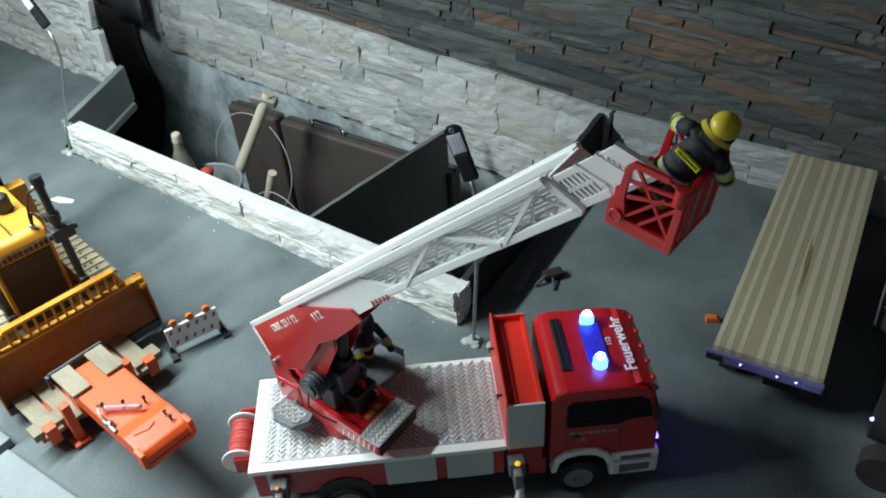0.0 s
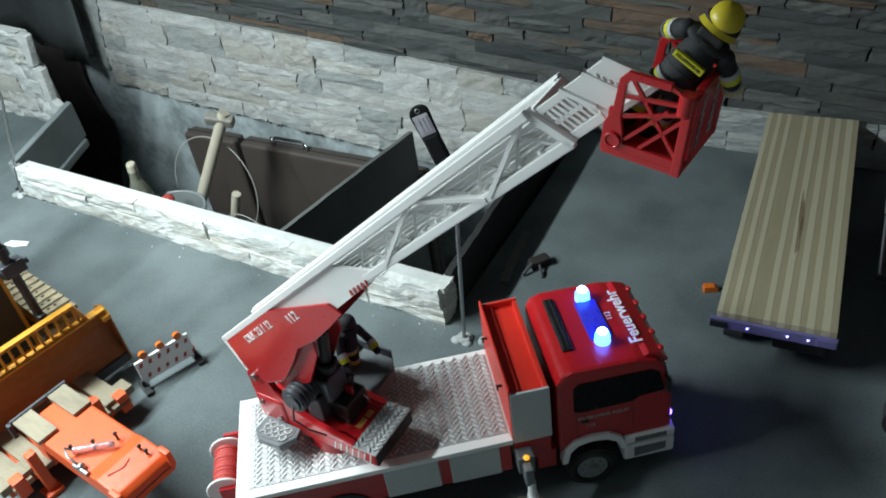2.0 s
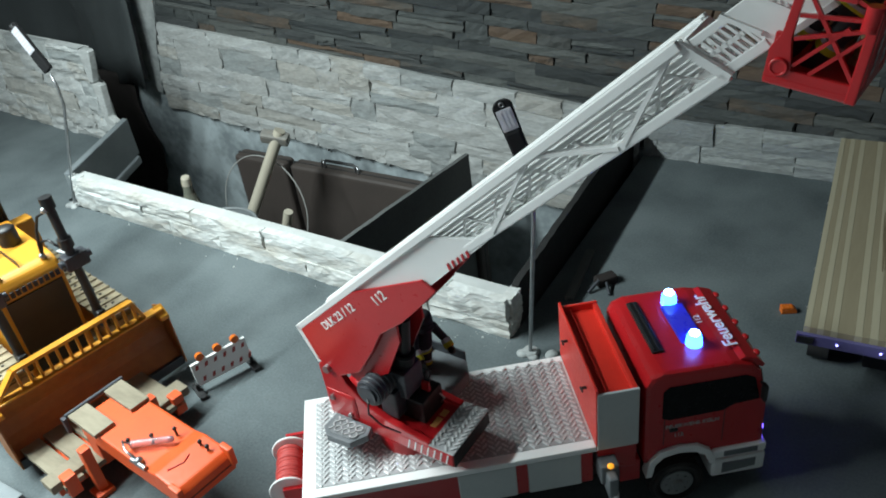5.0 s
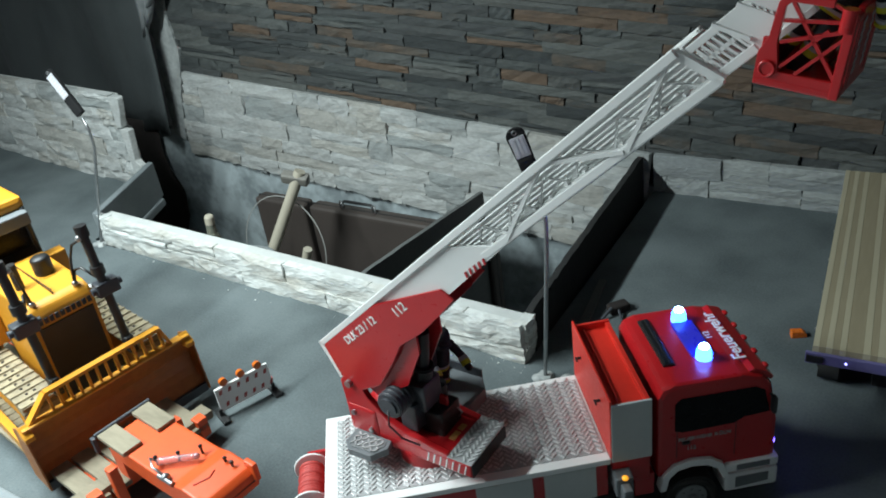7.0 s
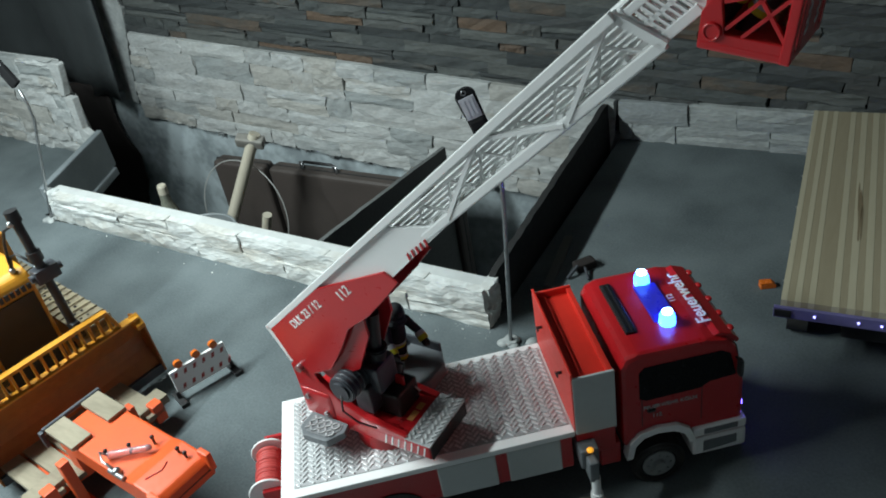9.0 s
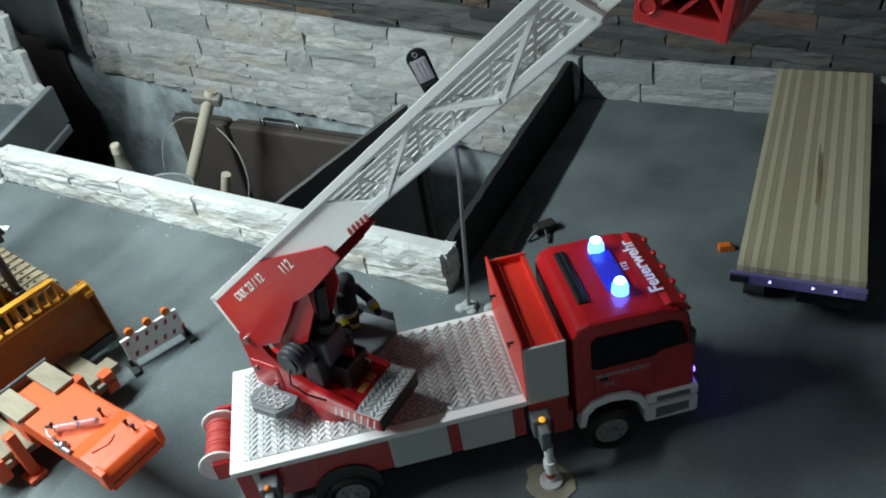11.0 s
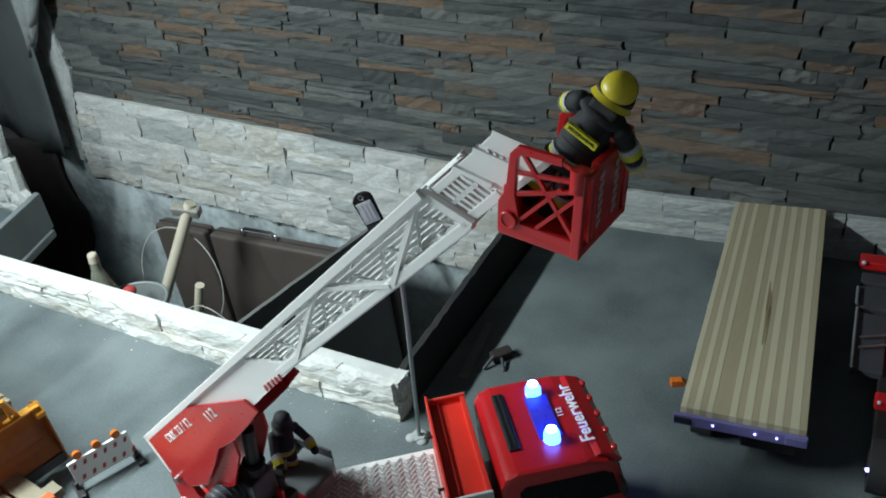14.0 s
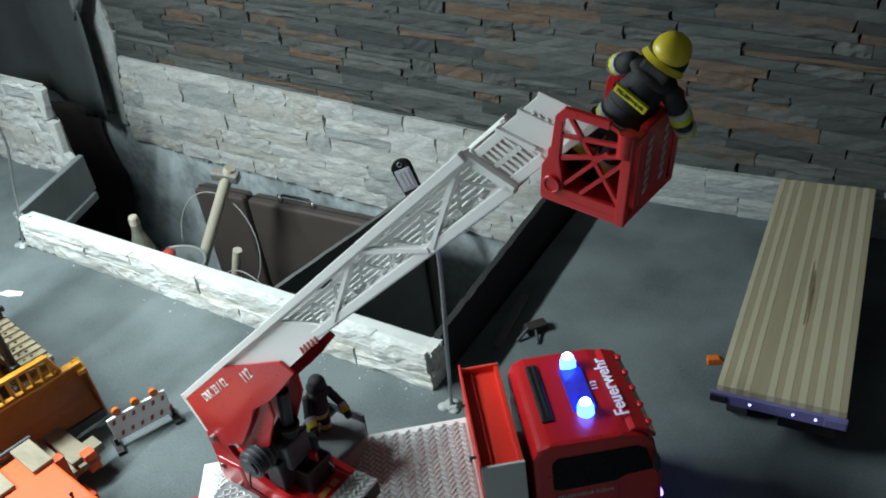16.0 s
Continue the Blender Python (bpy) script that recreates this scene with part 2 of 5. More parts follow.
M_TAN = mat("brown_doll_plastic", (0.16, 0.085, 0.05), rough=0.5, scale=60, bump=0)
M_AMBER = mat("amber_lens", (0.75, 0.17, 0.02), rough=0.25, var=0.3, bump=0)
M_AMBER_ON = mat("lit_amber_lens", (1.0, 0.42, 0.03), rough=0.25, var=0.2, bump=0, emit=0.9)
M_RIMGREY = mat("pale_grey_rim", (0.30, 0.32, 0.32), (0.22, 0.235, 0.24), rough=0.5, scale=40, bump=0.05)
M_REDSTRIPE = mat("faded_red_print", (0.45, 0.07, 0.06), rough=0.6, bump=0)
M_HOSE = mat("red_hose", (0.50, 0.06, 0.05), (0.38, 0.04, 0.04), rough=0.6, scale=60, bump=0.2)
M_CLEAR = mat("frosted_plastic_cap", (0.50, 0.47, 0.55), (0.38, 0.36, 0.43), rough=0.3, scale=60, bump=0)
M_TUBE = mat("clear_tinted_tube", (0.80, 0.66, 0.72), rough=0.12, var=0.1, bump=0)
M_TUBE.node_tree.nodes["Principled BSDF"].inputs["Transmission Weight"].default_value = 0.8
M_PANEL = mat("lilac_led_panel", (0.55, 0.55, 0.59), (0.47, 0.47, 0.51), rough=0.8, scale=60, bump=0, spec=0.15)
M_LEDDOT = mat("pale_led_dot", (0.70, 0.70, 0.74), rough=0.4, bump=0)
M_CARD = mat("torn_cardboard", (0.40, 0.36, 0.28), (0.28, 0.25, 0.19), rough=0.9, scale=60, bump=0.2)
M_LABEL = mat("orange_label", (0.75, 0.33, 0.10), rough=0.5, bump=0)


# ---- mesh helpers ----
class Mesher:
    """Gathers simple shaped solids in one bmesh."""

    def __init__(self, m=None):
        self.bm, self.m = bmesh.new(), m or Matrix()

    def _join(self, other, slot, smooth):
        for f in other.faces:
            f.material_index, f.smooth = slot, smooth
        other.transform(self.m)
        tmp = bpy.data.meshes.new("tmp")
        other.to_mesh(tmp)
        self.bm.from_mesh(tmp)
        bpy.data.meshes.remove(tmp)
        other.free()

    def box(self, x0, x1, y0, y1, z0, z1, r=0.0, seg=2, slot=0, m=None):
        x0, x1, y0, y1, z0, z1 = min(x0, x1), max(x0, x1), min(y0, y1), max(y0, y1), min(z0, z1), max(z0, z1)
        b = bmesh.new()
        bmesh.ops.create_cube(b, size=1)
        for v in b.verts:
            v.co = Vector((x0 + (v.co.x + 0.5) * (x1 - x0), y0 + (v.co.y + 0.5) * (y1 - y0), z0 + (v.co.z + 0.5) * (z1 - z0)))
        if r:
            r = min(r, 0.49 * min(abs(x1 - x0), abs(y1 - y0), abs(z1 - z0)))
            bmesh.ops.bevel(b, geom=b.edges[:], offset=r, segments=seg, affect="EDGES", profile=0.6)
        if m:
            b.transform(m)
        self._join(b, slot, False)
        return self

    def prism(self, outline, axis, a, b_, r=0.0, slot=0, m=None):
        """An outline in the two other axes, drawn out from a to b_ along axis."""
        b = bmesh.new()
        put = {"x": lambda p, d: (d, p[0], p[1]), "y": lambda p, d: (p[0], d, p[1]), "z": lambda p, d: (p[0], p[1], d)}[axis]
        lo, hi = [b.verts.new(put(p, a)) for p in outline], [b.verts.new(put(p, b_)) for p in outline]
        b.faces.new(lo), b.faces.new(hi)
        for i in range(len(lo)):
            j = (i + 1) % len(lo)
            b.faces.new((lo[i], lo[j], hi[j], hi[i]))
        bmesh.ops.recalc_face_normals(b, faces=b.faces[:])
        if r:
            bmesh.ops.bevel(b, geom=b.edges[:], offset=r, segments=2, affect="EDGES", profile=0.6)
        if m:
            b.transform(m)
        self._join(b, slot, False)
        return self

    def rod(self, p, q, r, r2=None, n=12, slot=0, cap=True):
        """A round bar from p to q."""
        p, q = Vector(p), Vector(q)
        b = bmesh.new()
        bmesh.ops.create_cone(b, cap_ends=cap, segments=n, radius1=r, radius2=r if r2 is None else r2, depth=(q - p).length)
        for e in b.edges:
            e.smooth = all(len(f.verts) == 4 for f in e.link_faces)
        b.transform(Matrix.Translation((p + q) / 2) @ (q - p).to_track_quat("Z", "Y").to_matrix().to_4x4())
        self._join(b, slot, n > 6)
        return self

    def bar(self, p, q, w, h, up=(0, 0, 1), slot=0):
        """A flat bar from p to q, w wide across and h deep along up."""
        p, q = Vector(p), Vector(q)
        d = (q - p).normalized()
        s = d.cross(Vector(up)).normalized()
        u = s.cross(d)
        b = bmesh.new()
        bmesh.ops.create_cube(b, size=1)
        for v in b.verts:
            v.co = (p + q) / 2 + d * v.co.x * (q - p).length + s * v.co.y * w + u * v.co.z * h
        self._join(b, slot, False)
        return self

    def ball(self, c, rx, ry=None, rz=None, slot=0, n=14, m=None):
        b = bmesh.new()
        bmesh.ops.create_uvsphere(b, u_segments=n, v_segments=max(6, n // 2 + 2), radius=1)
        b.transform(Matrix.Translation(c) @ (m or Matrix()) @ Matrix.Diagonal((rx, ry or rx, rz or rx, 1)))
        self._join(b, slot, True)
        return self

    def tube(self, pts, r, n=8, slot=0):
        """A round bar swept along points, as one skin."""
        pts = [Vector(p) for p in pts]
        b = bmesh.new()
        rings, side = [], None
        for i, p in enumerate(pts):
            d = (pts[min(i + 1, len(pts) - 1)] - pts[max(i - 1, 0)]).normalized()
            if side is None:
                side = d.orthogonal().normalized()
            side = (side - d * side.dot(d)).normalized()
            up = d.cross(side)
            rings.append([b.verts.new(p + r * (side * math.cos(2 * math.pi * k / n) + up * math.sin(2 * math.pi * k / n))) for k in range(n)])
        for a, c in zip(rings, rings[1:]):
            for k in range(n):
                b.faces.new((a[k], a[(k + 1) % n], c[(k + 1) % n], c[k]))
        b.faces.new(rings[0][::-1]), b.faces.new(rings[-1])
        bmesh.ops.recalc_face_normals(b, faces=b.faces[:])
        self._join(b, slot, True)
        return self

    def ring(self, c, axis, radius, r, n=24, k=8, slot=0, m=None):
        """A torus round axis."""
        b = bmesh.new()
        vs = []
        for i in range(n):
            a = 2 * math.pi * i / n
            vs.append([b.verts.new(((radius + r * math.cos(2 * math.pi * j / k)) * math.cos(a), (radius + r * math.cos(2 * math.pi * j / k)) * math.sin(a), r * math.sin(2 * math.pi * j / k))) for j in range(k)])
        for i in range(n):
            for j in range(k):
                b.faces.new((vs[i][j], vs[(i + 1) % n][j], vs[(i + 1) % n][(j + 1) % k], vs[i][(j + 1) % k]))
        b.transform(Matrix.Translation(c) @ Vector(axis).to_track_quat("Z", "Y").to_matrix().to_4x4())
        if m:
            b.transform(m)
        self._join(b, slot, True)
        return self


def part(name, shape, material, parent=None, label=""):
    """One mesh object of a Mesher under a thing or a part."""
    me = bpy.data.meshes.new(name)
    shape.bm.to_mesh(me)
    shape.bm.free()
    for m in material if isinstance(material, (list, tuple)) else [material]:
        me.materials.append(m)
    ob = new(name, me)
    ob.parent = parent
    return tagged(ob, label)


def thing(name, m, label, category, group="", kind=""):
    ob = new(name)
    ob.matrix_world = m
    ob.empty_display_size = 0.02
    return tagged(ob, label, category, group, kind)


def lettering(name, text, size, m, material, parent, depth=0.0004, bold=0.0):
    cu = bpy.data.curves.new("tmp", "FONT")
    cu.body, cu.size, cu.extrude, cu.offset = text, size, depth, bold
    cu.align_x, cu.align_y = "CENTER", "CENTER"
    cu.resolution_u = 3
    ob = bpy.data.objects.new("tmp", cu)
    scene.collection.objects.link(ob)
    me = bpy.data.meshes.new_from_object(ob.evaluated_get(bpy.context.evaluated_depsgraph_get()))
    bpy.data.objects.remove(ob)
    me.transform(m)
    me.materials.clear()
    me.materials.append(material)
    o = new(name, me)
    o.parent = parent
    return o


def text_mesh(text, size, m, depth=0.0002):
    cu = bpy.data.curves.new("tmp", "FONT")
    cu.body, cu.size, cu.extrude, cu.resolution_u = text, size, depth, 2
    cu.align_x, cu.align_y = "CENTER", "CENTER"
    ob = bpy.data.objects.new("tmp", cu)
    scene.collection.objects.link(ob)
    me = bpy.data.meshes.new_from_object(ob.evaluated_get(bpy.context.evaluated_depsgraph_get()))
    bpy.data.objects.remove(ob)
    me.transform(m)
    return me


def frame_of(origin, x, y):
    """A pose with its x and y axes along the given directions."""
    x = Vector(x).normalized()
    z = x.cross(Vector(y)).normalized()
    y = z.cross(x)
    return Matrix.Translation(origin) @ Matrix((x, y, z)).transposed().to_4x4()


# ---- the setting ----
WALL_Y = 1.655
PIT = (-1.66, -0.50, 1.03, WALL_Y)  # x0, x1, y0, y1
PIT_Z = -0.55


def structure(name, shape, material, label, category):
    ob = part(name, shape, material, None, label)
    return tagged(ob, "", category, "", "structure")


g = Mesher()
g.prism([(-3.4, 0.345), (-1.645, 0.345), (-1.645, 1.02), (-1.785, 1.30), (-3.4, 1.452)], "z", -0.04, 0.0)
g.box(-1.645, -0.479, 0.345, 1.0, -0.04, 0.0)
g.box(-0.479, 1.9, 0.345, WALL_Y + 0.02, -0.04, 0.0)
structure("ground", g, M_GROUND, "slate-grey felt-covered diorama floor", "floor")
g = Mesher()
g.box(-3.4, -0.957, 0.32, 0.384, -0.07, 0.016, r=0.003).box(-0.944, 1.9, 0.31, 0.370, -0.07, 0.014, r=0.003)
structure("trim_front", g, M_RIM, "pale grey wooden edge board of the diorama", "edge board")
g = Mesher().box(-3.4, PIT[1] + 0.2, PIT[2] - 0.2, 2.4, PIT_Z - 0.04, PIT_Z)
structure("pit_floor", g, M_PLASTER, "dusty grey floor of the pit", "floor")

g = Mesher().box(-3.4, 1.9, 0.325, 0.345, -0.9, -0.071)
structure("plinth", g, M_BOARD, "plain grey board under the diorama edge", "board")

# room shell, unseen; its paint is kept pale to bounce light into the shade
g = Mesher().box(-4.2, 3.0, -2.2, 3.2, -0.95, -0.9)
structure("floor", g, M_ROOM, "pale grey room floor", "floor")
g = Mesher().box(-4.2, 3.0, -2.2, 3.2, 2.2, 2.25)
structure("ceiling", g, M_ROOM, "pale grey room ceiling", "ceiling")
for nm, bx in (("wall_west", (-4.25, -4.2, -2.2, 3.2)), ("wall_east", (3.0, 3.05, -2.2, 3.2)), ("wall_south", (-4.2, 3.0, -2.25, -2.2)), ("wall_rear", (-4.2, 3.0, 3.2, 3.25))):
    structure(nm, Mesher().box(*bx, -0.9, 2.2), M_ROOM, "plain pale grey room wall", "wall")

# rear wall core, a little behind the stone faces
g = Mesher().box(-2.06, 3.0, WALL_Y + 0.012, WALL_Y + 0.2, -0.9, 2.2)
wall_north = structure("wall_north", g, M_JOINT, "rear wall clad in grey and rust split slate", "wall")
g = Mesher().box(-2.35, PIT[1] + 0.02, WALL_Y - 0.004, WALL_Y + 0.011, PIT_Z, 0.0)
structure("pit_plaster", g, M_PLASTER, "blotchy blue-grey plaster on the rear pit wall", "wall")

TILT_DEG = 4.67  # the stone courses fall to the right by this much
pale_strip = structure("trim_pale_stone", Mesher().box(-1.99, PIT[1] - 0.01, WALL_Y - 0.010, WALL_Y + 0.004, -0.08, 0.08), M_JAMB, "band of pale split limestone along the rear wall", "stone cladding")
dim_strip = structure("trim_grey_stone", Mesher().box(PIT[1] + 0.02, 1.3, WALL_Y - 0.010, WALL_Y + 0.010, 0.0, 0.084), M_JOINT, "low band of grey stone at the foot of the rear wall", "stone cladding")
LOW_M = pose(-1.625, 1.013, 0.0, 0, 0, -2.3)
STUB_M = pose(-2.72, 1.375, 0.0, 0, 0, -5.5)
g = Mesher(STUB_M).prism([(0.895, 0.177), (0.895, 0.264), (0.938, 0.267), (0.944, 0.262), (0.931, 0.22), (0.913, 0.177)], "y", -0.015, 0.004, r=0.003)
g.prism([(0.905, 0.0), (0.905, 0.174), (0.943, 0.174), (0.936, 0.13), (0.928, 0.085), (0.948, 0.072), (0.955, 0.0)], "y", -0.016, 0.004, r=0.003)
structure("stub_end", g, M_PALE, "pale stepped stone end of the wall", "wall end")
low_wall = structure("wall_low", Mesher().box(0.004, 1.142, 0.003, 0.030, -0.02, 0.075, r=0.003, m=LOW_M), M_JAMB, "low whitewashed split-stone wall round the pit", "low wall")
stub_wall = structure("wall_stub", Mesher(STUB_M).prism([(0.0, 0.0), (0.905, 0.0), (0.905, 0.17), (0.893, 0.17), (0.893, 0.262), (0.0, 0.262)], "y", 0.0, 0.02), M_JAMB, "pale split-stone wall standing on the floor", "low wall")

# boards that line the pit
g = Mesher()
g.prism([(-1.665, 1.02), (-1.645, 1.02), (-1.765, 1.30), (-1.785, 1.30)], "z", -0.03, 0.072, r=0.003)
g.prism([(-1.668, 1.02), (-1.636, 1.02), (-1.752, 1.29), (-1.785, 1.29)], "z", -0.052, -0.0305, r=0.004)
structure("pit_side_west", g, M_RIM, "grey board lining one side of the pit", "board")
rj = random.Random(21)


def ragged(pts, step, amount):
    """Points along a line, with uneven spacing and a ragged course."""
    out = []
    for (x0, z0), (x1, z1) in zip(pts, pts[1:]):
        n = max(2, int(math.hypot(x1 - x0, z1 - z0) / step))
        out += [(x0 + (x1 - x0) * k / n + rj.uniform(-amount, amount), z0 + (z1 - z0) * (k + rj.uniform(-0.3, 0.3)) / n + rj.uniform(-amount, amount) * 0.7) for k in range(n)]
    return out


# coloured near black to deepen the band of shade along this board
g = Mesher().prism([(0.0, PIT_Z), (0.0, 0.082)] + ragged([(0.012, 0.084), (0.625, 0.084)], 0.02, 0.003) + [(0.635, 0.082), (0.635, PIT_Z)], "x", -0.012, 0.0, m=pose(-0.478, 0.995, 0, 0, 0, 2.2))
structure("pit_side_east", g, M_SHADED_BOARD, "grey board side of the pit with rough cut edge, shade put into its colour", "board")
g = Mesher().box(-1.68, -0.48, 1.012, 1.028, PIT_Z, 0.0)
structure("pit_side_south", g, M_BOARD, "grey board lining the near side of the pit", "board")
g = Mesher().prism([(0.0, PIT_Z), (0.0, 0.004)] + ragged([(0.01, 0.005), (0.470, 0.005)], 0.03, 0.0015) + [(0.485, 0.004), (0.485, PIT_Z)], "x", -0.010, 0.0, m=pose(-0.927, 1.03, 0, 0, 0, -8.4))
structure("pit_partition", g, M_BOARD, "dark grey board standing upright in the pit", "board")
# white plaster jamb and black sheet
g = Mesher()
right = ragged([(-2.033, -0.03), (-2.0, 0.108), (-1.965, 0.20), (-1.946, 0.275), (-1.958, 0.345), (-1.945, 0.62)], 0.011, 0.003)
left = ragged([(-2.03, 0.62), (-2.045, 0.307), (-2.061, 0.194), (-2.083, -0.03)], 0.017, 0.004)
g.prism(right + left, "y", WALL_Y - 0.017, WALL_Y + 0.2)
structure("jamb", g, M_PLASTER_EDGE, "rough white plaster edge of the rear wall", "wall edge")


def sheet():
    """A hanging black sheet with vertical folds."""
    s = Mesher()
    nx, nz = 60, 14
    rnd = random.Random(3)
    vs = {}
    for i in range(nx + 1):
        for j in range(nz + 1):
            u, w = i / nx, j / nz
            x = -3.6 + (1.585 + 0.11 * w) * u
            fold = 0.030 * math.sin(u * 11 + 1.1 * math.sin(w * 3)) + 0.007 * math.sin(u * 29 + w * 4) + 0.002 * math.sin(u * 83 - w * 7)
            vs[i, j] = s.bm.verts.new((x + 0.01 * math.sin(w * 9), 1.60 + fold * (0.4 + 0.6 * (1 - w)) + 0.25 * (1 - u), 0.0 + 0.02 * math.sin(u * 21) + w * 1.2))
    for i in range(nx):
        for j in range(nz):
            s.bm.faces.new((vs[i, j], vs[i + 1, j], vs[i + 1, j + 1], vs[i, j + 1])).smooth = True
    ob = part("curtain", s, M_FILM, None)
    mod = ob.modifiers.new("thick", "SOLIDIFY")
    mod.thickness = 0.003
    return tagged(ob, "black plastic sheet hanging in folds beside the wall", "sheet")


sheet()


def cloth():
    """Black cloth bundled in the corner, with folds that run down beside its free edge."""
    s = Mesher()
    nx, nz, vs = 26, 24, {}
    edge = [(0.03, -2.20), (0.0, -2.145), (-0.07, -2.155), (-0.13, -2.145), (-0.22, -2.105), (-0.30, -2.115), (-0.38, -2.15), (-0.46, -2.19), (PIT_Z, -2.26)]
    for j in range(nz + 1):
        z = 0.03 + (PIT_Z - 0.03) * j / nz
        k = max(i for i in range(len(edge) - 1) if edge[i][0] >= z)
        (z0, x0), (z1, x1) = edge[k], edge[k + 1]
        f = (z - z0) / (z1 - z0)
        xr = x0 + (x1 - x0) * (3 * f * f - 2 * f ** 3)
        for i in range(nx + 1):
            u = i / nx
            roll = 0.016 * math.sin(17 * (1 - u) ** 1.3 + 2.2 * z) + 0.006 * math.sin(39 * u + 9 * z)
            vs[i, j] = s.bm.verts.new((-2.75 + (xr + 2.75) * u, 1.628 + roll * (1 - u * u * 0.7) - 0.02 * (1 - u), z))
    for i in range(nx):
        for j in range(nz):
            s.bm.faces.new((vs[i, j], vs[i + 1, j], vs[i + 1, j + 1], vs[i, j + 1])).smooth = True
    ob = part("black_cloth", s, M_CLOTH)
    mod = ob.modifiers.new("thick", "SOLIDIFY")
    mod.thickness = 0.004
    return tagged(ob, "black cloth bundled in the corner of the pit", "cloth")


cloth()


def drape():
    """A cloudy plastic sheet gathered over the top of the jamb."""
    s = Mesher()
    nx, nz, vs = 16, 10, {}
    for i in range(nx + 1):
        for j in range(nz + 1):
            u, w = i / nx, j / nz
            low = 0.335 + 0.10 * u * u + 0.012 * math.sin(u * 17)
            x0, x1 = -2.02 + 0.02 * w, -1.93 + 0.17 * w ** 0.7
            vs[i, j] = s.bm.verts.new((x0 + (x1 - x0) * u, 1.585 + 0.014 * math.sin(u * 19 + w * 2) - 0.01 * u, low + (0.75 - low) * w))
    for i in range(nx):
        for j in range(nz):
            s.bm.faces.new((vs[i, j], vs[i + 1, j], vs[i + 1, j + 1], vs[i, j + 1])).smooth = True
    ob = part("plastic_sheet", s, M_HAZE, None)
    mod = ob.modifiers.new("thick", "SOLIDIFY")
    mod.thickness = 0.002
    return tagged(ob, "cloudy grey plastic sheet gathered over the wall edge", "sheet")


drape()


# ---- fire engine ----
TRUCK = thing("fire_truck", pose(-0.555, 0.55, 0, 0, 0, 37.46), "red and white toy turntable-ladder fire engine, ladder raised", "toy truck")


def wheel(parent, x, y, r, w):
    s = -1 if y < 0 else 1
    t = Mesher().rod((x, y - s * w, r), (x, y, r), r, n=28).ring((x, y, r), (0, 1, 0), r * 0.8, r * 0.12, n=28)
    ty = part("tyre", t, M_TYRE, parent)
    h = Mesher().rod((x, y - s * 0.004, r), (x, y + s * 0.002, r), r * 0.6, n=24).rod((x, y, r), (x, y + s * 0.007, r), r * 0.25, r * 0.2, n=16)
    for i in range(8):
        a = 2 * math.pi * i / 8
        h.rod((x + r * 0.42 * math.cos(a), y, r + r * 0.42 * math.sin(a)), (x + r * 0.42 * math.cos(a), y + s * 0.004, r + r * 0.42 * math.sin(a)), r * 0.05, n=6)
    part("rim", h, M_RIMGREY, ty, "pale grey plastic rim")


